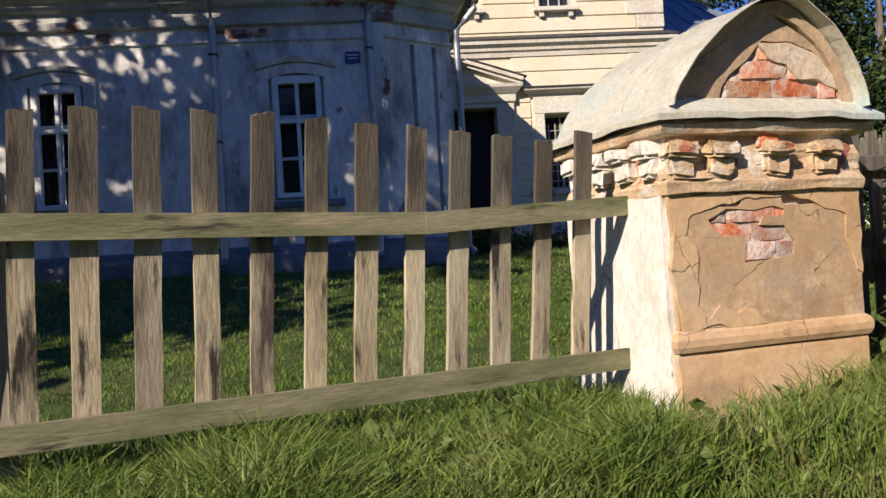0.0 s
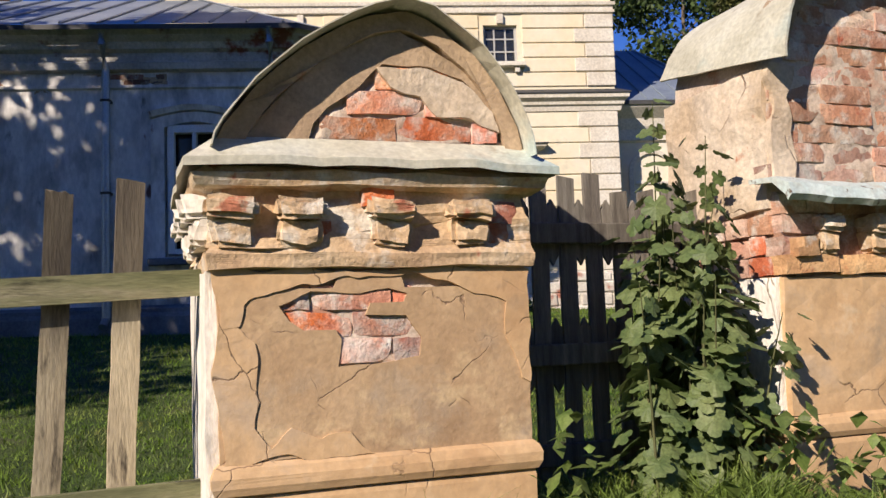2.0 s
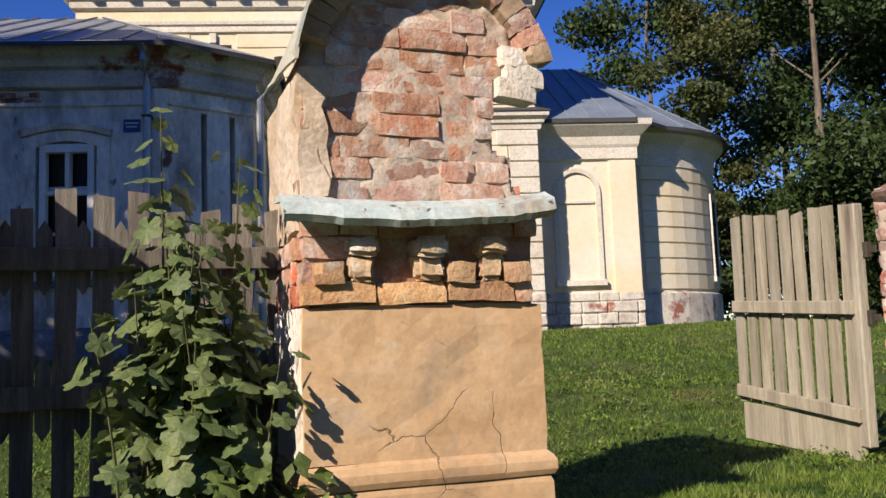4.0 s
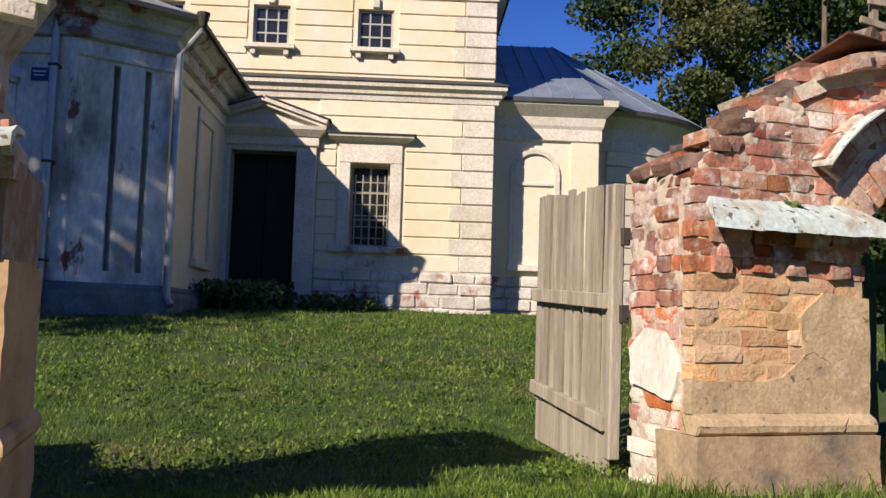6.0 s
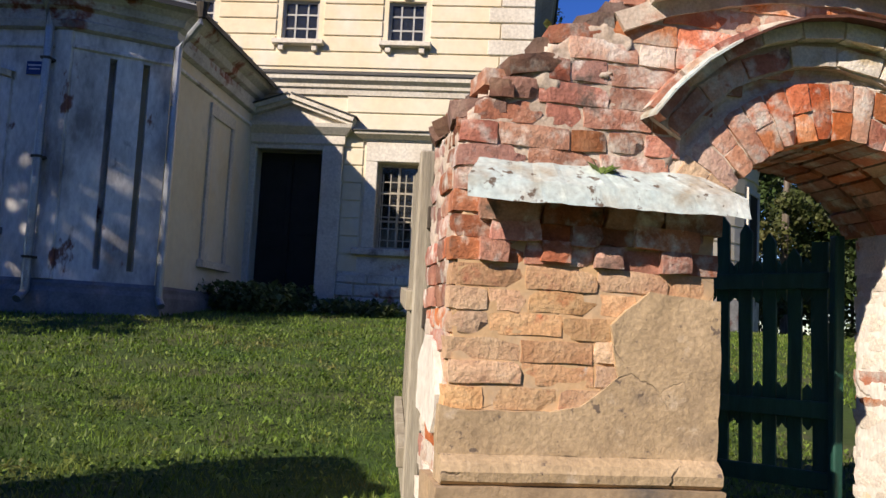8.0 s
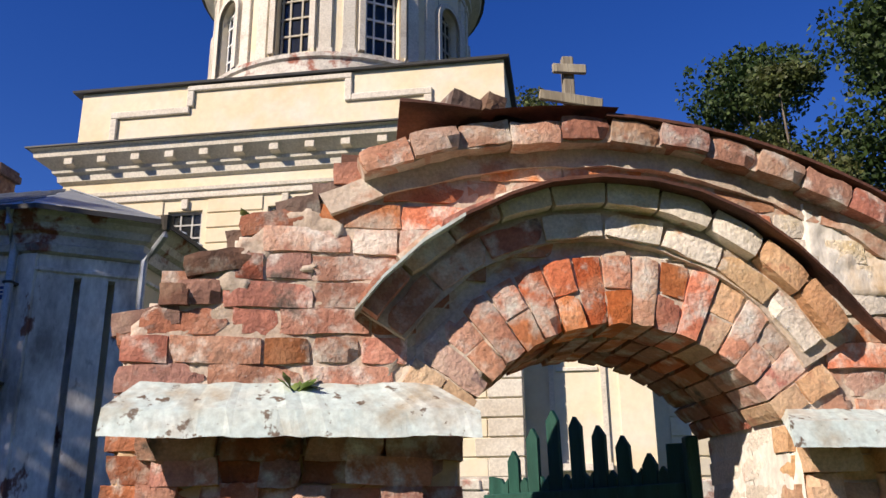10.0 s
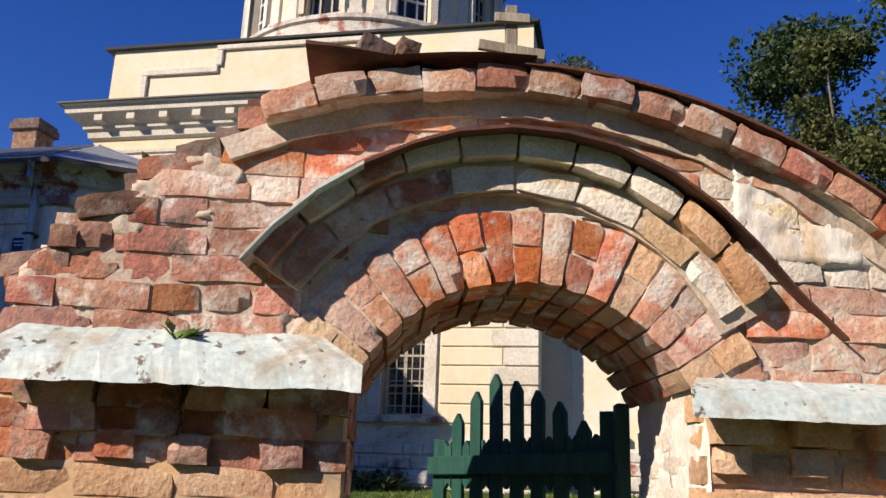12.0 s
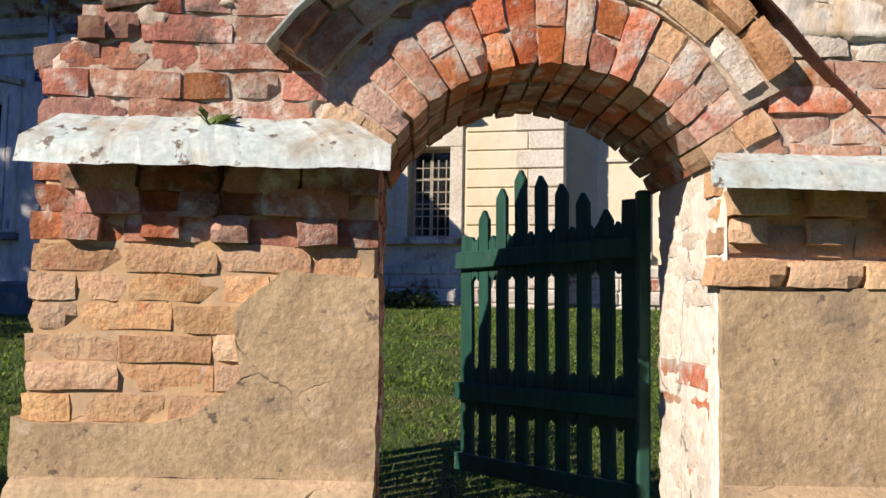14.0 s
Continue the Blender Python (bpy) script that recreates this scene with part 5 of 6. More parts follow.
part("core", sheet(outline, YF + 0.006, YB), "mortar", WK)
part("ochre_mortar", rough(sheet([(9.1, 0.5), (10.18, 0.5), (10.18, 1.3), (9.9, 1.22), (9.5, 1.25), (9.1, 1.14)], YF + 0.0, YF + 0.03, 0.02, 0.06), 0.004, 9), "plaster_ochre", WK)


def wicket_kind(x, z):
    if x < 10.25 and z < 1.06:
        return "brick_ochre"
    if x < 10.25 and z < 1.36:
        return "brick_red" if z > 1.14 else "brick_ochre"
    if x > 11.3 and z < 1.1:
        return "brick_ochre"
    if x > 11.1 and z < 1.36:
        return "brick_ochre" if x > 11.25 else "brick_white"
    if x > 11.35 and z > 1.8:
        return "brick_white"
    if x > 10.95:
        return "brick_pale" if rnd.random() < 0.6 else ("brick_bright" if rnd.random() < 0.6 else "brick_white")
    if x > 9.75 and z > 2.0:
        return "brick_bright"
    if z > 2.02:
        return "brick_pale"
    return "brick_red"


def front_test(x, z):
    return in_wall(x, z) and z > 0.5 and not (x > 11.3 and z < 1.0) and not (x > 9.85 and z < 0.95)


lay(WK, pose(0, YF, 0), 9.08, 12.36, 0.55, 2.4, front_test, wicket_kind, rnd, 0.014)


def ring_skin(x, z):
    q = (x - AX) ** 2 + (z - AZ) ** 2
    return z > SPRING - 0.02 and (AR + 0.02) ** 2 < q < (AR + 0.28) ** 2


mortar_skin(WK, pose(0, YF, 0), 9.1, 12.36, 1.36, 2.42, lambda x, z: in_wall(x, z) and not (x > 11.45 and z > 1.85), 0.003, 0.01, "mortar", label="pale lime mortar")
mortar_skin(WK, pose(0, YF, 0), 11.4, 12.36, 1.8, 2.42, lambda x, z: in_wall(x, z) and x > 11.45 and z > 1.85, -0.014, 0.016, "plaster_white", label="whitewash over brick")
mortar_skin(WK, pose(0, YF, 0), 9.1, 10.19, 0.5, 1.36, lambda x, z: in_wall(x, z) and not inside(GREY, x, z), 0.007, 0.011, "plaster_ochre", label="ochre stained mortar")
mortar_skin(WK, pose(ORT + 0.004, 0, 0, 0, 0, -90), -YB, -YF, -0.1, SPRING, lambda x, z: True, 0.002, 0.007, "plaster_white", label="whitewashed jamb")
mortar_skin(WK, pose(0, YF, 0), AX - 0.95, AX + 0.95, 1.42, AZ + 0.9, ring_skin, -0.003, 0.009, "mortar", label="lime mortar in the arch")
mortar_skin(WK, pose(9.1, 0, 0, 0, 0, -90), -YB, -YF - 0.03, -0.1, 1.7, lambda x, z: True, -0.003, 0.014, "mortar")
# plaster still on the piers
part("plaster", rough(sheet(GREY, YF - 0.03, YF + 0.05, 0.012, 0.05), 0.006, 9), "plaster_grey", WK, "grey-ochre plaster still on the pier")
part("plaster", rough(sheet([(11.31, 0.38), (12.36, 0.38), (12.36, 1.02), (11.9, 1.03), (11.6, 1.0), (11.31, 1.01)], YF - 0.03, YF + 0.05, 0.006, 0.06), 0.005, 9), "plaster_grey", WK)
for a, b in ((9.07, OL), (11.31, 12.38)):
    part("base", rough(boxes((a - 0.02, b + 0.01, YF - 0.1, YF + 0.3, -0.3, 0.27)), 0.01, 5, 4), "base_grey", WK)
    part("base_moulding", rough(loft([[(x, y, z) for y, z in ((YF + 0.1, 0.272), (YF - 0.06, 0.272), (YF - 0.085, 0.29), (YF - 0.09, 0.325), (YF - 0.075, 0.355), (YF - 0.03, 0.382), (YF + 0.1, 0.382))] for x in np.linspace(a, b, 9)]), 0.004, 9), "plaster_grey", WK)
# corbelled courses under the ledges
for i, x in enumerate((9.25, 9.5, 9.72, 10.0)):
    brick("brick_red", WK, pose(x, YF - 0.04, 1.17 + 0.01 * (i % 2), 0, rnd.uniform(-3, 3), 0), 0.118, rnd)
brick("brick_red", WK, pose(9.96, YF - 0.055, 1.255, 0, 2, 0), 0.27, rnd)
brick("brick_red", WK, pose(10.0, YF - 0.05, 1.165, 0, -3, 0), 0.13, rnd)
brick("brick_red", WK, pose(9.62, YF - 0.05, 1.25, 0, 2, 0), 0.13, rnd)
brick("brick_red", WK, pose(9.33, YF - 0.045, 1.255, 0, -2, 0), 0.2, rnd)
for x in (9.3, 9.56, 9.82, 10.07):
    brick("brick_red", WK, pose(x, YF - 0.05, 1.33, 0, rnd.uniform(-1, 1), 0), 0.245, rnd)
for x in (11.42, 11.68, 11.94, 12.2):
    brick("brick_ochre", WK, pose(x, YF - 0.09, 1.29, 0, rnd.uniform(-2, 2), 0), 0.18, rnd)
    brick("brick_ochre", WK, pose(x - 0.02, YF - 0.05, 1.2, 0, rnd.uniform(-2, 2), 0), 0.118, rnd)
for k in range(5):
    brick("brick_ochre", WK, pose(11.4 + k * 0.255, YF - 0.045, 1.06), 0.245, rnd)


def ledge(xa, xb, zt, zb, out_, seed):
    rings = []
    n = 44
    for k in range(n + 1):
        x = xa + (xb - xa) * k / n
        w = 0.01 * noise.noise(Vector((x * 5, seed, 2))) + 0.005 * noise.noise(Vector((x * 21, seed, 2)))
        xt = xa + 0.07 + (xb - xa - 0.2) * k / n
        rings.append([(xt if y > YF - 0.05 else x, y, z + w) for y, z in ((YF + 0.03, zt), (YF - 0.03, zt - 0.005), (YF - out_ + 0.025, zb + 0.085), (YF - out_ - 0.005 + w, zb), (YF - out_ + 0.012 + w, zb + 0.004), (YF - out_ + 0.02, zb + 0.03), (YF + 0.03, zt - 0.02))])
    return part("ledge_sheet", loft(rings), "ledge_sheet", WK, "pale blue painted metal ledge with rust stains")


ledge(9.1, 10.235, 1.535, 1.345, 0.19, 1.0)
ledge(11.23, 12.4, 1.46, 1.315, 0.19, 5.0)
# voussoirs of the wicket arch, three deep
n = 17
for i in range(n):
    a = math.radians(27 + 126 * (i + 0.5) / n)
    kd = "brick_bright" if 3 <= i <= 13 and i not in (4, 7) else ("brick_pale" if i % 4 else "brick_ochre")
    rot = Matrix.Rotation(-a + math.pi / 2, 4, "Y")
    step = math.radians(126) / n
    two = i % 2 == 0
    for r, h in (((AR + 0.062, 0.118), (AR + 0.19, 0.12)) if two else ((AR + 0.128, 0.245),)):
        brick(kd, WK, pose(AX + r * math.cos(a), YF - 0.012 - rnd.random() * 0.012, AZ + r * math.sin(a)) @ rot, round(r * step - 0.008, 3), rnd, h, 0.24, radius=r)
    for d in (0.25, 0.51):
        r = AR + 0.06 + rnd.random() * 0.012
        brick("brick_red", WK, pose(AX + r * math.cos(a), YF + d, AZ + r * math.sin(a)) @ rot, round(r * step - 0.006, 3), rnd, 0.12, 0.24, radius=r)
# two projecting rings under the hood
for ring, (r, ps, kdh) in enumerate(((0.85, 0.05, "brick_pale"), (0.955, 0.1, "brick_white"))):
    n = int(r * math.radians(117) / (0.19 if ring else 0.2))
    for i in range(n):
        a = math.radians(30 + 117 * (i + 0.5) / n)
        kd = ("brick_red" if (i + ring) % 3 else "brick_pale") if a > 1.9 else ("brick_white" if a > 0.95 or (i + ring) % 3 == 0 else "brick_ochre")
        brick(kd, WK, pose(OX + 0.02 + r * math.cos(a), YF - ps, OZ + r * math.sin(a)) @ Matrix.Rotation(-a + math.pi / 2, 4, "Y"), round(r * math.radians(117) / n - 0.01, 3), rnd, 0.085, 0.16, radius=r)
part("hood_back", rough(arch_sheet(OX + 0.02, OZ, 0.8, 0.98, math.radians(27), math.radians(147), YF - 0.03, YF + 0.04), 0.012, 8), "mortar", WK)
# bent metal hood
pts = [(9.84, 1.745), (9.93, 1.86), (10.06, 1.985), (10.2, 2.08), (10.36, 2.16), (10.5, 2.21), (10.68, 2.235), (10.86, 2.225), (11.02, 2.19), (11.2, 2.11), (11.36, 2.01), (11.5, 1.89), (11.64, 1.74), (11.8, 1.6)]
rings = []
for i, (x, z) in enumerate(pts):
    tw = max(0.0, (i - 9) / 4.0)
    d = 0.17 - 0.11 * tw
    rings.append([(x, YF + 0.02, z + 0.02), (x, YF - d, z), (x, YF - d, z - 0.012), (x, YF + 0.02, z + 0.006)])
part("hood_sheet", loft(rings[:4]), "ledge_sheet", WK, "bent pale metal hood over the arch")
part("hood_sheet", loft(rings[3:]), "rust", WK, "torn rusty end of the hood")
# outer band of brick headers with a plaster cove under it
part("cove", rough(arch_sheet(OX, BZ, BR - 0.15, BR - 0.06, math.radians(40), math.radians(116), YF - 0.025, YF + 0.2, 40), 0.022, 7), "mortar", WK)
n = 15
for i in range(n):
    a = math.radians(40 + (112 - 40) * (i + 0.5) / n)
    kd = "brick_pale" if a > math.radians(92) else ("brick_red" if i % 3 else "brick_pale")
    brick(kd, WK, pose(OX + (BR - 0.035) * math.cos(a), YF - 0.09 - rnd.random() * 0.035, BZ + (BR - 0.04 + rnd.uniform(-0.012, 0.008)) * math.sin(a)) @ Matrix.Rotation(-a + math.pi / 2 + rnd.uniform(-0.03, 0.03), 4, "Y"), rnd.choice((0.172, 0.178)), rnd, 0.085, 0.24)
part("band_mortar", rough(arch_sheet(OX, BZ, BR - 0.08, BR - 0.005, math.radians(40), math.radians(112), YF - 0.085, YF + 0.1, 60), 0.012, 14), "mortar", WK)
# broken top left edge
for i, (x, z) in enumerate(((9.13, 1.65), (9.17, 1.745), (9.24, 1.81), (9.3, 1.875), (9.38, 1.95), (9.44, 2.02), (9.53, 2.08), (9.62, 2.14), (9.72, 2.2), (9.8, 2.27), (9.88, 2.32))):
    brick("brick_dark" if i % 3 else "brick_red", WK, pose(x + rnd.uniform(-0.02, 0.03), YF + rnd.uniform(-0.03, 0.05), z + rnd.uniform(-0.012, 0.012), rnd.uniform(-4, 4), -rnd.uniform(-3, 14), rnd.uniform(-10, 10)), rnd.choice((0.15, 0.1, 0.22)), rnd, 0.075, 0.2)
for x, z in ((9.2, 1.75), (9.35, 1.88), (9.55, 2.05), (9.7, 2.16)):
    for d in (0.3, 0.55):
        brick("brick_dark", WK, pose(x + rnd.uniform(-0.05, 0.05), YF + d - 0.1, z + rnd.uniform(-0.05, 0.03), rnd.uniform(-6, 6), -rnd.uniform(5, 30), rnd.uniform(-20, 20)), 0.245, rnd, 0.07, 0.2)
part("cove_top", rough(arch_sheet(OX, BZ, BR - 0.12, BR - 0.005, math.radians(40), math.radians(116), YF + 0.1, YB, 26), 0.015, 5), "mortar", WK)
LC = [(9.3, 1.84), (9.36, 1.93), (9.5, 2.06), (9.66, 2.15), (9.77, 2.2), (9.82, 2.12), (9.8, 1.98), (9.7, 1.9), (9.55, 1.86), (9.4, 1.82)]
mortar_skin(WK, pose(0, YF, 0), 9.26, 9.86, 1.8, 2.24, lambda x, z: inside(LC, x + 0.03 * noise.noise(Vector((x * 20, 0, z * 20))), z + 0.03 * noise.noise(Vector((x * 20, 5, z * 20)))), -0.006, 0.014, "mortar", 0.014, "grey lime smeared over the broken edge")
# side face and jambs
lay(WK, pose(9.1, 0, 0, 0, 0, -90), -YB, -YF - 0.115, -0.1, 1.78, lambda x, z: True, lambda x, z: "brick_white" if z < 0.66 and rnd.random() < 0.6 else ("brick_red" if z > 0.9 else "brick_bright"), rnd, 0.02)
part("lime_patch", rough(sheet([(-4.75, 0.5), (-4.32, 0.42), (-4.25, 0.6), (-4.38, 0.8), (-4.6, 0.82), (-4.78, 0.7)], -0.02, 0.02, 0.02, 0.05), 0.006, 9), "plaster_white", WK).matrix_basis = pose(9.085, 0, 0, 0, 0, -90)
lay(WK, pose(ORT + 0.01, 0, 0, 0, 0, -90), -YB, -YF - 0.01, -0.1, 1.44, lambda x, z: True, lambda x, z: "brick_bright" if abs(z - 0.63) < 0.09 else "brick_white", rnd, 0.006)
lay(WK, pose(OL - 0.01, 0, 0, 0, 0, 90), YF + 0.12, YB, -0.1, 1.44, lambda x, z: True, "brick_red", rnd, 0.01)
# rusty sheet and loose brick on top
sheet_top = thing("rusty_sheet", "curled rusty roofing sheet lying on the wall", "metal sheet")
rings = []
for k in range(9):
    x = 9.98 + 0.78 * k / 8
    c = max(0.0, 1 - k / 3.0)
    z = outer_z(x) + 0.035 + 0.02 * c
    rings.append([(x, YF - 0.14, z + 0.09 * c), (x, YF - 0.02, z + 0.07 * c * c), (x, YF + 0.3, z + 0.02), (x, YF + 0.6, z + 0.01), (x, YF + 0.6, z), (x, YF + 0.3, z + 0.008), (x, YF - 0.02, z + 0.055 * c * c), (x, YF - 0.14, z + 0.075 * c)])
part("sheet", loft(rings), "rust", sheet_top)
rings = []
for k in range(17):
    x = 10.72 + 1.5 * k / 16
    z = outer_z(x) + 0.022
    rings.append([(x, YF - 0.12, z), (x, YF + 0.5, z + 0.01), (x, YF + 0.5, z - 0.003), (x, YF - 0.12, z - 0.012)])
part("edge_sheet", loft(rings), "rust", sheet_top)
for x, z, L in ((10.22, 0.05, 0.118), (10.33, 0.035, 0.07)):
    b = new("loose_brick", brick_mesh("brick_dark", L, 1, 0.07, 0.11))
    b.matrix_world = pose(x, YF - 0.1, outer_z(x) + z + 0.045, 0, 14, 20)
    tagged(b, "broken brick lying on the rusty sheet", "brick", "loose bricks")
cross = thing("wooden_cross", "weathered grey wooden cross on the wall top", "cross")
kx, ky = 10.75, 4.6
part("upright", boxes((kx - 0.025, kx + 0.025, ky, ky + 0.04, 2.36, 3.06), bev=0.004), "wood_grey", cross)
part("crossbar", boxes((kx - 0.075, kx + 0.075, ky - 0.022, ky - 0.002, 2.965, 3.01), bev=0.004), "wood_grey", cross)
part("lower_bar", boxes((-0.14, 0.14, ky - 0.022, ky - 0.002, -0.024, 0.024), m=pose(kx, 0, 2.84, 0, 7, 0), bev=0.004), "wood_grey", cross)


# ---- timber ----
def plank(w, t, h, parent, m, mat_name, name="picket", cutter="flat", rndp=rnd):
    """Upright board, standing on its own origin; top sawn flat, pointed or ragged."""
    bm = bmesh.new()
    n = 5
    rows = []
    for k in range(n + 1):
        z = h * k / n
        o = 0.004 * rndp.uniform(-1, 1)
        rows.append([(-w / 2 + o, -t / 2, z), (w / 2 + o, -t / 2, z), (w / 2 + o, t / 2, z), (-w / 2 + o, t / 2, z)])
    if cutter == "point":
        rows[-1] = [(p[0], p[1], h - 0.05) for p in rows[-1]]
        rows.append([(p[0] * 0.08, p[1], h) for p in rows[0]])
    elif cutter == "ragged":
        m_ = 7
        rows.pop()
        rows = [[(r[0][0] + (r[1][0] - r[0][0]) * i / m_, -t / 2, r[0][2]) for i in range(m_ + 1)] + [(r[1][0] - (r[1][0] - r[0][0]) * i / m_, t / 2, r[0][2]) for i in range(m_ + 1)] for r in rows]
        s = rndp.uniform(-0.012, 0.012)
        cut = [h + rndp.uniform(-0.009, 0.005) + s * (2 * i / m_ - 1) for i in range(m_ + 1)]
        rows.append([(p[0], p[1], z) for p, z in zip(rows[-1], cut + cut[::-1])])
    elif cutter == "flat":
        s = rndp.uniform(-0.01, 0.01)
        rows[-1] = [(p[0], p[1], h + (s if p[0] > 0 else -s)) for p in rows[-1]]
    bm.free()
    bm = loft(rows)
    ob = part(name, bm, mat_name, parent)
    ob.matrix_basis = m
    return ob


fence = thing("picket_fence", "weathered bare wood picket fence with mossy rails", "fence")
fd = Vector((2.37 - 1.31, 3.80 - 3.655)).normalized()
fang = math.degrees(math.atan2(fd.y, fd.x))


def fpt(s):
    return 2.37 - fd.x * s, 3.80 - fd.y * s


pickets = [(0.209, 1.415), (0.458, 1.369), (0.687, 1.393), (0.928, 1.408), (1.154, 1.422), (1.395, 1.437), (1.632, 1.454), (1.863, 1.469), (2.09, 1.472), (2.323, 1.478), (2.552, 1.471), (2.767, 1.458)]
pickets += [(2.767 + 0.225 * k, 1.46 + rnd.uniform(-0.015, 0.015)) for k in range(1, 15)]
for s, ztop in pickets:
    x, y = fpt(s + 0.035)
    plank(0.098 + rnd.uniform(-0.005, 0.006), 0.024, ztop - 0.26, fence, pose(x, y + 0.14, 0.26, 5.5, 0, fang) @ pose(0, 0, 0, 0, 1.7 + rnd.uniform(-0.4, 0.4), 0), "wood_picket", "picket", "ragged")


def rail(s0, s1, z0, z1, h, parent, dy=-0.0):
    (xa, ya), (xb, yb) = fpt(s0), fpt(s1)
    rows = []
    for k in range(9):
        f = k / 8
        x, y, z = xa + (xb - xa) * f, ya + (yb - ya) * f + dy, z0 + (z1 - z0) * f + 0.006 * noise.noise(Vector((k, s0, 1)))
        rows.append([(x, y - 0.022, z - h / 2), (x, y - 0.022, z + h / 2), (x, y + 0.016, z + h / 2), (x, y + 0.016, z - h / 2)])
    return part("rail", loft(rows), "wood_rail", parent)


rail(-0.06, 1.12, 1.034, 0.98, 0.1, fence, 0.032)
rail(1.1, 6.0, 0.98, 1.1, 0.1, fence, 0.036)
rail(-0.05, 6.0, 0.24, 0.25, 0.105, fence, 0.1)
for s in (2.9, 5.7):
    x, y = fpt(s)
    part("post", boxes((x - 0.06, x + 0.06, y + 0.17, y + 0.29, -0.3, 1.25), bev=0.008), "wood_grey", fence)

# dark lattice-cut picket panel between the pillars
panel = thing("picket_fence", "dark weathered picket panel with saw-toothed short boards", "fence")
py = 4.15
for i in range(9):
    x = 3.68 + 0.15 * i
    plank(0.085, 0.022, 1.38 + (0.06 if i in (2, 3, 4) else 0.0) + rnd.uniform(-0.02, 0.02), panel, pose(x, py, 0.1, 0, rnd.uniform(-0.8, 0.8), 0), "wood_dark")


def stub(parent, x, y, z0, z1, w, m, mt="wood_dark", t=0.02):
    """Short board with saw-tooth ends."""
    bm = sheet([(-w / 2, z0 + 0.05), (0, z0), (w / 2, z0 + 0.05), (w / 2, z1 - 0.05), (0, z1), (-w / 2, z1 - 0.05)], -t / 2, t / 2)
    ob = part("short_board", bm, mt, parent)
    ob.matrix_basis = m
    return ob


for i in range(8):
    x = 3.755 + 0.15 * i
    stub(panel, x, py, 1.1, 1.42, 0.06, pose(x, py, 0))
    stub(panel, x, py, 0.5, 0.85, 0.06, pose(x, py, 0))
for z in (1.25, 0.68, 0.22):
    part("rail", boxes((3.56, 4.93, py - 0.06, py - 0.014, z - 0.05, z + 0.05), bev=0.006), "wood_dark", panel)

# big gate leaf, opened inwards
leaf = thing("gate_leaf", "weathered grey board gate leaf standing open", "gate")
ga, gb = Vector((9.09, 5.05)), Vector((9.25, 6.6))
gd = (gb - ga)
gl = gd.length
gang = math.degrees(math.atan2(gd.y, gd.x))
GM = pose(ga.x, ga.y, 0, 0, -1.5, gang)
for i in range(9):
    s = 0.09 + i * (gl - 0.1) / 8.3
    h = 1.72 + 0.1 * s / gl + rnd.uniform(-0.03, 0.03)
    plank(0.118, 0.022, h - 0.2, leaf, GM @ pose(s, 0, 0.2, 0, rnd.uniform(-0.6, 0.6), 0), "wood_grey", "board")
for z, sl in ((0.98, -1.5), (0.22, -3.0)):
    part("rail", boxes((0, gl - 0.03, -0.0, 0.05, -0.05, 0.05), m=GM @ pose(0, 0.012, z, 0, sl, 0), bev=0.005), "wood_grey", leaf)
part("kick_board", boxes((0.02, gl - 0.05, -0.012, 0.012, -0.12, 0.19), m=GM, bev=0.004), "wood_grey", leaf)
part("stile", boxes((-0.05, 0.05, -0.05, 0.03, 0.0, 1.72), m=GM, bev=0.01), "wood_grey", leaf)
for z in (0.9, 1.38):
    part("hinge", boxes((-0.15, 0.12, -0.06, -0.05, z - 0.02, z + 0.03), (-0.09, -0.05, -0.07, -0.02, z - 0.05, z + 0.06), m=GM, bev=0.003), "iron", leaf)

# green wicket gate
wg = thing("wicket_gate", "dark green painted wooden wicket gate, half open", "gate")
ha, hb = Vector((11.29, 4.95)), Vector((10.58, 5.9))
hd = hb - ha
hl = hd.length
WM = pose(ha.x, ha.y, 0, 0, 1.0, math.degrees(math.atan2(hd.y, hd.x)))
tops = [1.42, 1.39, 1.48, 1.54, 1.595, 1.64, 1.565, 1.465, 1.34]
for i, t_ in enumerate(tops):
    s = 0.06 + i * (hl - 0.1) / 8
    plank(0.072 if i not in (0, 8) else 0.085, 0.022, t_ - 0.12, wg, WM @ pose(s, 0, 0.12), "green_paint", "picket", "point" if 0 < i < 8 else "flat")
    if i < 8:
        for z0, z1 in ((1.1, 1.33), (0.42, 0.66)):
            sm = s + (hl - 0.1) / 16
            bm = sheet([(-0.025, z0), (0.0, z0 + 0.03), (0.025, z0), (0.025, z1), (0.0, z1 - 0.03), (-0.025, z1)] if i % 2 else [(-0.025, z0 + 0.03), (0.0, z0), (0.025, z0 + 0.03), (0.025, z1 - 0.03), (0.0, z1), (-0.025, z1 - 0.03)], -0.011, 0.011)
            ob = part("short_board", bm, "green_paint", wg)
            ob.matrix_basis = WM @ pose(sm, 0, 0)
for z in (1.21, 0.53, 0.17):
    part("rail", boxes((0.0, hl + 0.015, 0.012, 0.045, z - 0.045, z + 0.045), m=WM, bev=0.005), "green_paint", wg)
post = thing("gate_post", "dark green wooden post beside the wicket jamb", "post")
part("shaft", boxes((11.235, 11.29, 4.87, 4.93, -0.3, 1.44), bev=0.008), "green_paint", post)

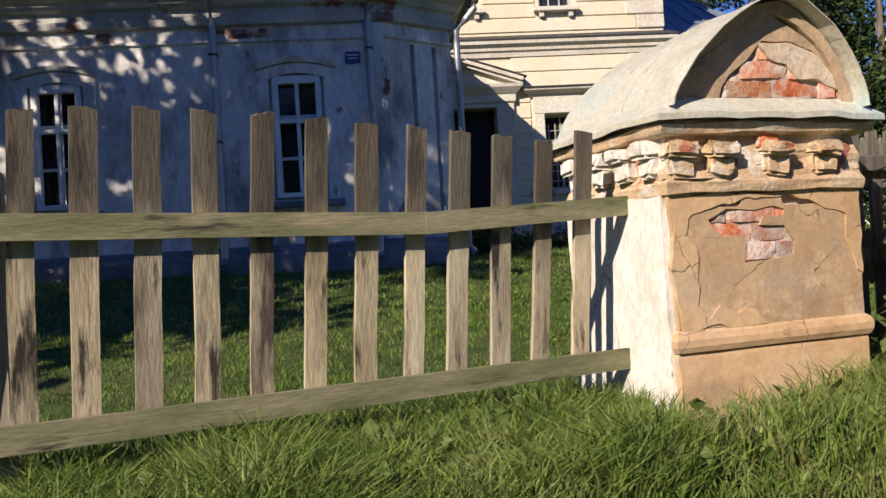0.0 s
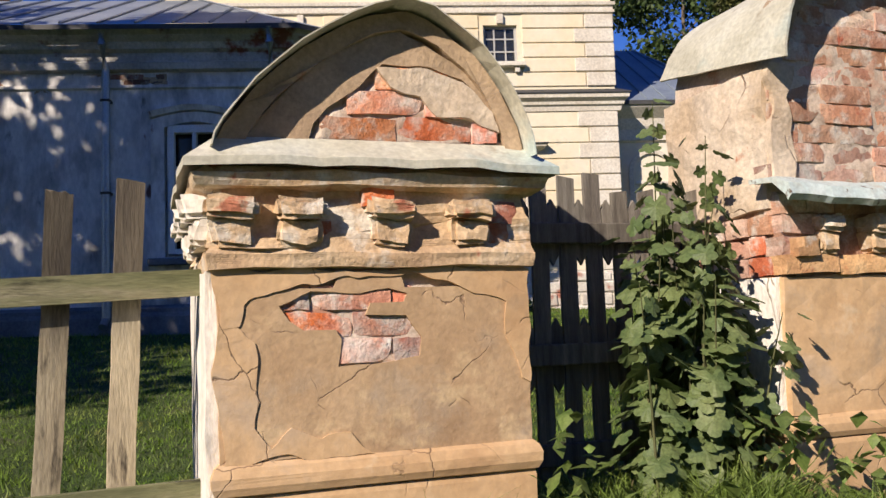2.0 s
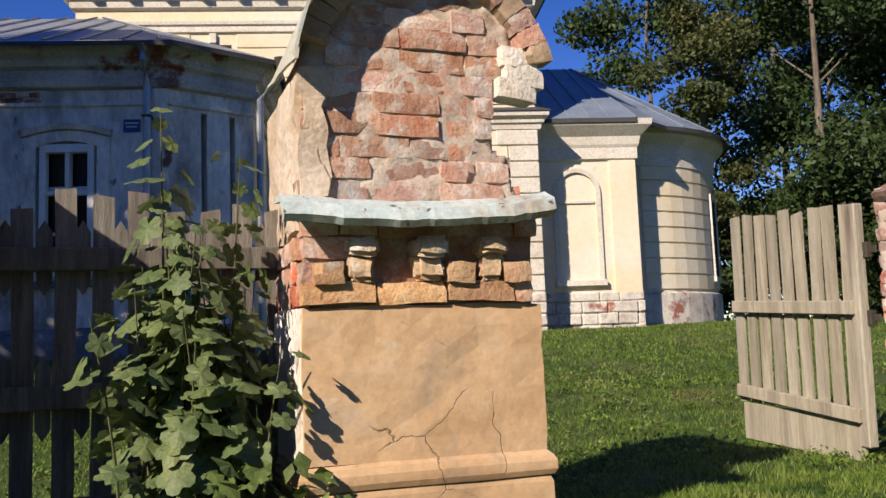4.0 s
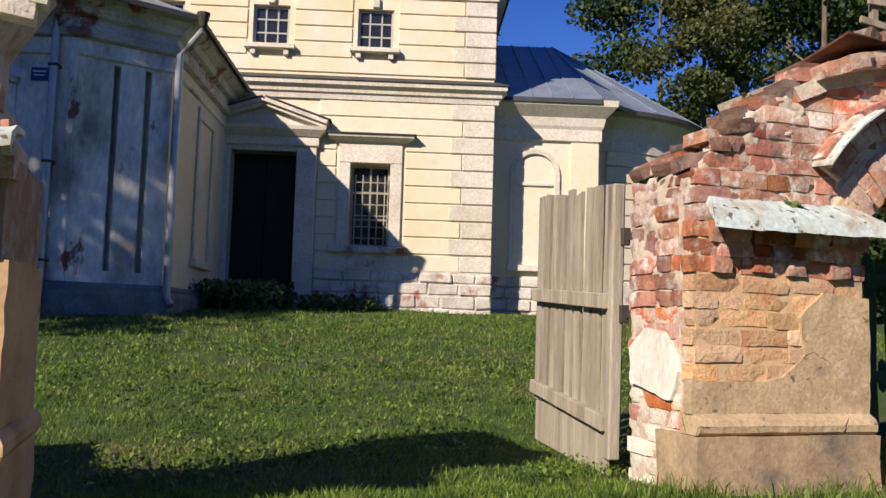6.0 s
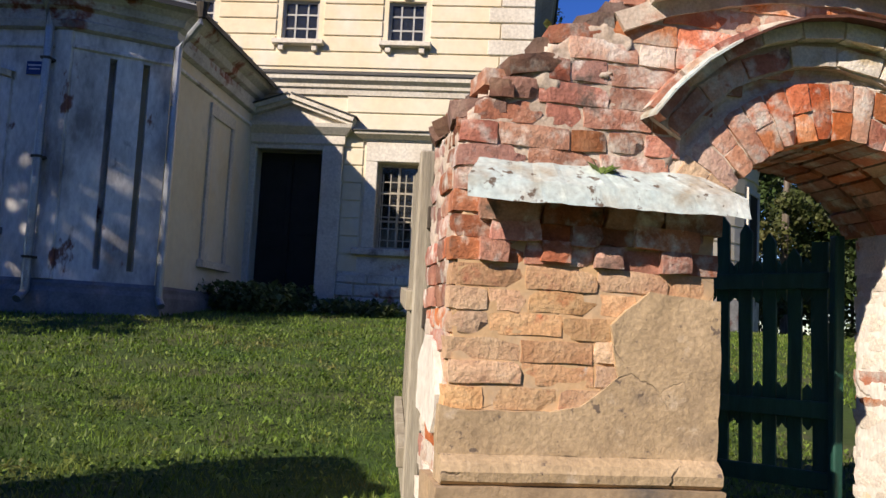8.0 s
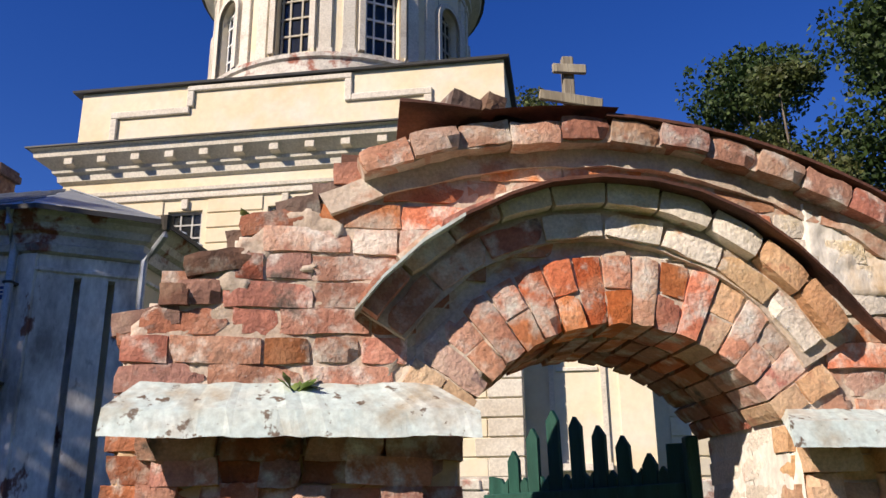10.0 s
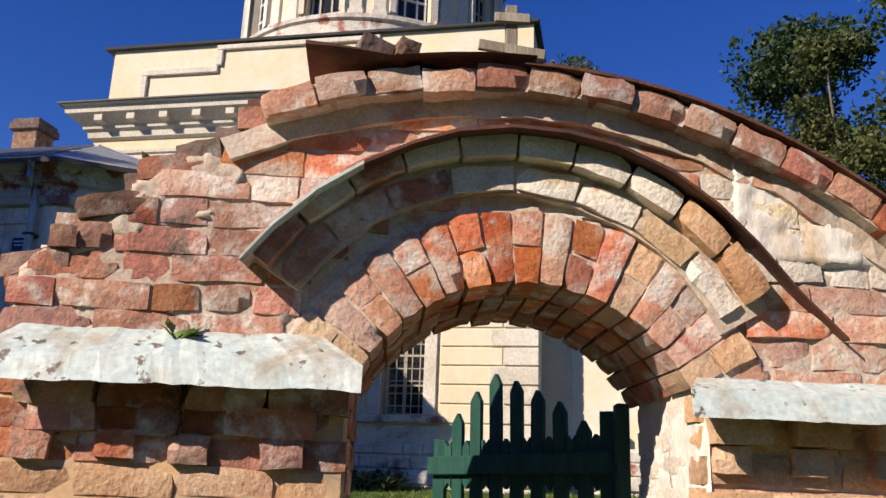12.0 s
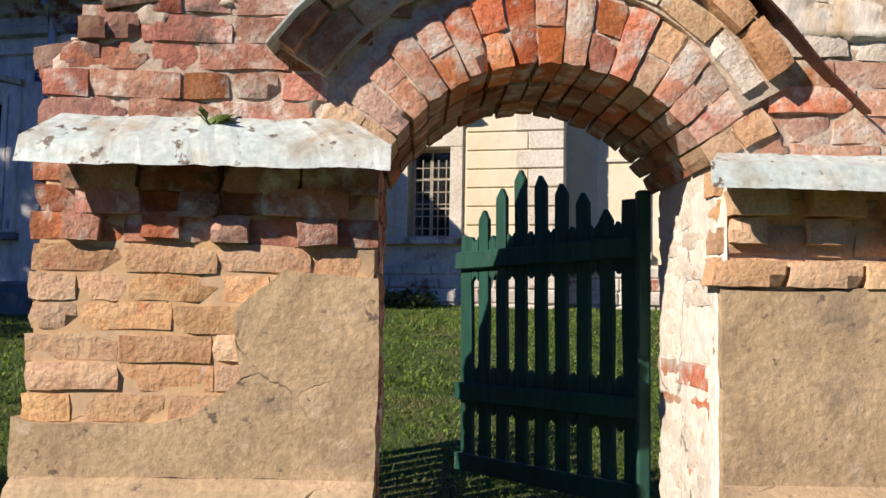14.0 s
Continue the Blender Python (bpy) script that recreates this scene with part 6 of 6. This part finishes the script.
# ---- plants ----
def leaf_mesh(name, kind, lobes, size, seed):
    r = random.Random(seed)
    bm = bmesh.new()
    c = bm.verts.new((0, 0.35 * size, 0.06 * size))
    rim = []
    k = 20
    for i in range(k):
        a = -math.pi / 2 + 2 * math.pi * i / k
        q = size * (0.5 + 0.085 * math.cos(lobes * (a - math.pi / 2)) + (0.022 if i % 2 else -0.02) + 0.025 * r.uniform(-1, 1))
        if i == 0:
            q *= 0.55
        rim.append(bm.verts.new((q * math.cos(a), 0.35 * size + q * math.sin(a), -0.05 * size * abs(math.cos(a)) + 0.03 * size * r.uniform(-1, 1))))
    for i in range(k):
        bm.faces.new((c, rim[i], rim[(i + 1) % k]))
    me = bpy.data.meshes.new(name)
    bm.to_mesh(me)
    bm.free()
    me.materials.append(M[kind])
    return me


bush = thing("leafy_shrub", "tall green shrub with broad lobed leaves", "shrub")
LM = [leaf_mesh("leaf", "bush_leaf", 5, 0.13, k) for k in range(4)]
br = random.Random(11)
for s in range(23):
    bx, by = 4.46 + br.uniform(-0.25, 0.27), 3.8 + br.uniform(-0.24, 0.2)
    tall = 1.5 * (1 - 0.7 * abs((bx - 4.46) / 0.42) ** 2) * br.uniform(0.6, 1.05)
    tall = max(0.35, tall)
    if s == 0:
        bx, by, tall = 4.38, 3.78, 1.85
    if s == 1:
        bx, by, tall = 4.62, 3.78, 1.72
    lean = (br.uniform(-0.12, 0.1), br.uniform(-0.2, 0.05))
    pts = [(bx + lean[0] * f * f, by + lean[1] * f * f, -0.05 + tall * f) for f in (0, 0.25, 0.5, 0.75, 1.0)]
    part("stem", tube(pts, [0.008, 0.007, 0.006, 0.004, 0.002], 5), "stem", bush)
    n = int(17 * tall) + 4
    for i in range(n):
        f = 0.12 + 0.88 * (i + br.random()) / n
        a = br.uniform(0, 2 * math.pi)
        d = br.uniform(0.04, 0.16) * (1.1 - 0.5 * f)
        ob = new("leaf", br.choice(LM))
        ob.parent = bush
        sc = br.uniform(0.55, 1.15) * (0.7 if f > 0.85 else 1.0)
        ob.matrix_basis = pose(bx + lean[0] * f * f + d * math.cos(a), by + lean[1] * f * f + d * math.sin(a), -0.03 + tall * f) @ Matrix.Rotation(a - math.pi / 2, 4, "Z") @ Matrix.Rotation(math.radians(-br.uniform(15, 75)), 4, "X") @ Matrix.Diagonal((sc, sc, sc, 1))


def blades(name, n, area, hmin, hmax, w, kind, label, keep=None, seed=1, bend=0.5, tri=False):
    g = np.random.RandomState(seed)
    x0_, x1_, y0_, y1_ = area
    vs, fs = [], []
    i = 0
    while i < n:
        x, y = g.uniform(x0_, x1_), g.uniform(y0_, y1_)
        i += 1
        if keep and not keep(x, y, g):
            continue
        z = ground_z(x, y) - 0.01
        h = g.uniform(hmin, hmax) * (0.6 + 0.8 * abs(noise.noise(Vector((x * 1.3, y * 1.3, 4.0)))))
        a = g.uniform(0, 6.283)
        dx, dy = math.cos(a), math.sin(a)
        b = bend * h * g.uniform(0.2, 1.2)
        la = g.uniform(0, 6.283)
        lx, ly = math.cos(la) * b, math.sin(la) * b
        ww = w * g.uniform(0.6, 1.3)
        k = len(vs)
        if tri:
            vs += [(x - dx * ww, y - dy * ww, z), (x + dx * ww, y + dy * ww, z), (x + lx, y + ly, z + h)]
            fs.append((k, k + 1, k + 2))
        else:
            vs += [(x - dx * ww, y - dy * ww, z), (x + dx * ww, y + dy * ww, z), (x + lx * 0.35 - dx * ww * 0.8, y + ly * 0.35 - dy * ww * 0.8, z + h * 0.62), (x + lx * 0.35 + dx * ww * 0.8, y + ly * 0.35 + dy * ww * 0.8, z + h * 0.62), (x + lx, y + ly, z + h * 0.92)]
            fs += [(k, k + 1, k + 3, k + 2), (k + 2, k + 3, k + 4)]
    me = bpy.data.meshes.new(name)
    me.from_pydata(vs, [], fs)
    me.materials.append(M[kind])
    return tagged(new(name, me), label, "grass", kind="stuff")


def off_things(x, y, g):
    if 2.1 < x < 3.35 and 3.05 < y < 3.6 and g.random_sample() < 0.75:
        return False
    if 2.36 < x < 3.66 and 3.45 < y < 4.5 or 4.83 < x < 6.02 and 3.48 < y < 4.8:
        return False
    return not (9.05 < x < 10.25 and 4.03 < y < 4.95 or x > 11.1 and 4.03 < y < 4.95)


blades("roadside_grass", 38000, (-2.2, 6.0, 2.3, 4.1), 0.1, 0.3, 0.0048, "grass", "long tousled green grass along the fence", off_things, 3, 0.75)
blades("tall_grass", 6500, (3.1, 4.7, 2.5, 3.45), 0.22, 0.42, 0.0045, "grass", "tall bent grass beside the shrub", off_things, 12, 0.9)
blades("tall_grass", 5000, (-0.6, 1.9, 2.45, 3.2), 0.2, 0.36, 0.005, "grass", "tall bent grass before the fence", off_things, 13, 1.0)
blades("tall_grass", 5200, (-0.4, 2.35, 3.15, 3.62), 0.16, 0.36, 0.0045, "grass", "tall bent grass under the fence rail", off_things, 15, 0.9)
blades("trodden_grass", 14000, (5.9, 9.2, 3.0, 4.7), 0.03, 0.08, 0.006, "lawn", "short trodden grass in the gateway", off_things, 9, 0.8, True)
blades("dry_grass", 3500, (-2.2, 6.0, 2.3, 4.0), 0.1, 0.3, 0.003, "dry_grass", "dry straw-coloured grass stalks", off_things, 4, 0.8)
blades("pier_grass", 2500, (8.6, 12.5, 3.4, 4.2), 0.06, 0.2, 0.004, "grass", "short grass at the foot of the wall", off_things, 5, 0.6)
blades("lawn_grass", 85000, (-3.0, 13.0, 4.3, 10.0), 0.03, 0.085, 0.007, "lawn", "mown churchyard lawn", off_things, 6, 0.8, True)
blades("lawn_grass", 70000, (-8.0, 22.0, 9.5, 20.0), 0.04, 0.11, 0.014, "lawn", "mown churchyard lawn", None, 7, 0.8, True)


def tree(name, x, y, h, spread, base, n, kind, label, seed, size=0.32, trunk=0.22, bare=0.0):
    r = np.random.RandomState(seed)
    t = thing(name, label, "tree", pose(x, y, ground_z(x, y)))
    bend = [(r.uniform(-0.03, 0.03) * h * f, r.uniform(-0.03, 0.03) * h * f, h * f) for f in (0, 0.2, 0.45, 0.7, 0.95)]
    part("trunk", tube([(0, 0, -0.3)] + bend[1:], [trunk, trunk * 0.85, trunk * 0.6, trunk * 0.4, 0.03], 8), "bark", t)
    cents, rad = [], []
    for i in range(46):
        f = base + (1 - base) * r.random_sample() ** 0.9
        env = spread * math.sin(math.pi * min(0.97, 0.18 + 0.8 * (f - base) / (1 - base))) ** 0.7
        a = r.uniform(0, 6.283)
        d = env * r.uniform(0.25, 1.0)
        c = (d * math.cos(a), d * math.sin(a), f * h)
        cents.append(c)
        rad.append(spread * r.uniform(0.2, 0.36))
        if i < 12:
            z0 = max(h * base * 0.7, c[2] - d * 0.8)
            part("limb", tube([(0, 0, z0), (c[0] * 0.5, c[1] * 0.5, (z0 + c[2]) / 2 + 0.2), c], [trunk * 0.22, trunk * 0.12, 0.015], 5), "bark", t)
    idx = r.randint(0, 46, n)
    dirs = r.normal(size=(n, 3))
    dirs /= np.linalg.norm(dirs, axis=1)[:, None]
    q = (np.array(rad)[idx] * r.random_sample(n) ** 0.45)[:, None]
    p = np.array(cents)[idx] + dirs * q * np.array([1.15, 1.15, 0.8])
    a, b = r.normal(size=(n, 3)), r.normal(size=(n, 3))
    a /= np.linalg.norm(a, axis=1)[:, None]
    b -= a * np.sum(a * b, axis=1)[:, None]
    b /= np.linalg.norm(b, axis=1)[:, None]
    s = (size * r.uniform(0.5, 1.2, n))[:, None]
    vs = np.stack([p - a * s * 0.5, p + b * s * 0.3, p + a * s * 0.5, p - b * s * 0.3], axis=1).reshape(-1, 3).tolist()
    fs = np.arange(4 * n).reshape(-1, 4).tolist()
    me = bpy.data.meshes.new("crown")
    me.from_pydata(vs, [], fs)
    me.materials.append(M[kind])
    ob = new("crown", me)
    ob.parent = t
    return t


def by_angle(deg, dist):
    return 8.0 + dist * math.sin(math.radians(deg)), 1.0 + dist * math.cos(math.radians(deg))


# wood behind the apse
spec = [(45, 38, 19, 5, 0.1), (52, 40, 18, 5, 0.1), (59, 36, 17, 4.6, 0.1), (66, 38, 18, 5, 0.1), (42, 55, 22, 5.5, 0.1), (49, 56, 23, 5.5, 0.1), (56, 55, 22, 5.5, 0.1), (63, 54, 22, 5.5, 0.1), (72, 40, 19, 5, 0.1)]
for i, (a, d, h, s, b) in enumerate(spec):
    x, y = by_angle(a, d)
    tree("tree", x, y, h, s, b, 21000, "tree_leaf", "tall dark green tree at the edge of the wood", 30 + i, 0.3)
tree("tree", 30.0, 27.4, 18.6, 5.0, 0.08, 26000, "tree_leaf", "tall dark green tree at the edge of the wood", 62, 0.3)
tree("birch", 25.7, 29.0, 16.2, 2.5, 0.06, 22000, "birch_leaf", "slender birch with yellowing green leaves", 60, 0.22, 0.16)
tree("birch", 19.9, 45, 23.5, 3.4, 0.3, 9000, "birch_leaf", "distant birch with thin olive crown", 61, 0.26, 0.16)
for i, (a, d) in enumerate(((36, 36), (41, 33), (46, 32), (51, 33), (56, 31), (61, 32), (66, 31), (72, 33), (31, 40))):
    x, y = by_angle(a, d)
    tree("undergrowth", x, y, 5.5 + i % 3, 3.4, 0.03, 9000, "tree_leaf", "dense dark undergrowth at the edge of the wood", 120 + i, 0.26, 0.08)
for i, (x, y, h) in enumerate(((34, 33.7, 23), (38, 33.0, 24))):
    tree("pine", x, y, h, 3.0, 0.5, 9000, "tree_leaf", "tall pine with a bare grey trunk", 140 + i, 0.24, 0.24)
tree("tree", 29.5, 38, 22, 6, 0.08, 24000, "tree_leaf", "tall dark green tree at the edge of the wood", 63, 0.34)
# unseen trees added behind the walker so the window glass reflects dark leaves
for i in range(16):
    tree("reflected_tree", -50 + 6.6 * i, -26 - 4 * (i % 2), 14 + 2 * (i % 3), 5.5, 0.05, 4200, "tree_leaf", "unseen leafy tree added for dark window reflections", 160 + i, 0.6)
# trees at the west that shade the grey wing
for i, (x, y, h, s, leaves) in enumerate(((-5.0, 9.3, 13.5, 2.7, 6200), (-8.4, 12.4, 13.5, 3.0, 2200), (-8.5, 7.5, 14, 4.2, 4800), (-13, 5.5, 15, 4.5, 4000), (-5.5, 10.2, 13, 3.0, 3600), (-11, 11.5, 15, 4.2, 3200), (-17, 8, 16, 5, 3600))):
    tree("shade_tree", x, y, h, s, 0.12, leaves, "tree_leaf", "leafy tree beside the grey wing", 80 + i, 0.42)


# weeds: broad leaves in the grass, tufts on the masonry, dark growth by the door
def tuft(name, spots, size, kind, label, seed):
    r = random.Random(seed)
    vs, fs = [], []
    for (x, y, z, n, spread, h) in spots:
        for i in range(n):
            a = r.uniform(0, 6.283)
            e = r.uniform(0.15, 1.2)
            L = size * r.uniform(0.6, 1.2)
            bx_, by_, bz_ = x + r.uniform(-1, 1) * spread, y + r.uniform(-1, 1) * spread, z + r.random() * h
            d = Vector((math.cos(a) * math.cos(e), math.sin(a) * math.cos(e), math.sin(e)))
            sd = Vector((-math.sin(a), math.cos(a), 0)) * L * 0.3
            p = Vector((bx_, by_, bz_))
            k = len(vs)
            vs += [p, p + d * L * 0.5 + sd, p + d * L * 0.55 + Vector((0, 0, 0.05 * L)), p + d * L * 0.5 - sd, p + d * L + Vector((0, 0, -0.15 * L))]
            fs += [(k, k + 1, k + 2), (k, k + 2, k + 3), (k + 1, k + 4, k + 2), (k + 2, k + 4, k + 3)]
    me = bpy.data.meshes.new(name)
    me.from_pydata([tuple(v) for v in vs], [], fs)
    me.materials.append(M[kind])
    return tagged(new(name, me), label, "plant", kind="stuff")


wr = random.Random(5)
spots = []
for i in range(60):
    x, y = wr.uniform(-1.5, 3.2), wr.uniform(2.5, 3.75)
    if y < 3.4 or x < 2.2:
        spots.append((x, y, ground_z(x, y) + 0.03, 10, 0.09, 0.1))
tuft("weeds", spots, 0.11, "weed", "broad-leaved weeds among the grass", 3)
spots = [(3.75, 3.3, 0.0, 30, 0.12, 0.35), (3.68, 3.4, 0.0, 16, 0.08, 0.5), (4.75, 3.3, 0.0, 60, 0.22, 0.4), (5.05, 3.3, 0.0, 12, 0.08, 0.2), (4.2, 3.1, -0.05, 30, 0.25, 0.2)]
tuft("weeds", spots, 0.12, "weed", "bright green weeds at the pillar foot", 4)
tuft("wall_plant", [(9.98, YF - 0.03, 2.29, 16, 0.03, 0.05)], 0.07, "weed", "small green plant rooted in the wall", 6)
tuft("wall_plant", [(9.66, YF - 0.06, 1.48, 9, 0.02, 0.03)], 0.09, "weed", "small green plant on the metal ledge", 8)
tuft("wall_plant", [(9.5, YF + 0.1, 2.09, 14, 0.05, 0.03)], 0.06, "weed", "small green plant on the broken wall top", 9)
spots = []
for i in range(2600):
    y = 4.9 + 10.0 * wr.random() ** 1.5
    x = wr.uniform(3.5, 13.0)
    if noise.noise(Vector((x * 0.5, y * 0.5, 8.0))) > -0.15:
        spots.append((x, y, ground_z(x, y) + 0.015, 6, 0.07, 0.05))
tuft("clover", spots, 0.05, "lawn", "patches of clover in the lawn", 14)
spots = []
for i in range(40):
    q = CH @ Vector((wr.uniform(-6.1, -4.6), wr.uniform(-2.6, -0.6), 0))
    spots.append((q.x, q.y, ground_z(q.x, q.y), 40, 0.25, 0.5))
for i in range(110):
    q = CH @ Vector((wr.uniform(-6.3, -2.6), wr.uniform(-1.6, -0.15), 0))
    spots.append((q.x, q.y, ground_z(q.x, q.y), 16, 0.22, 0.22))
tuft("door_weeds", spots, 0.17, "bush_leaf", "dark weeds grown up before the church door", 10)
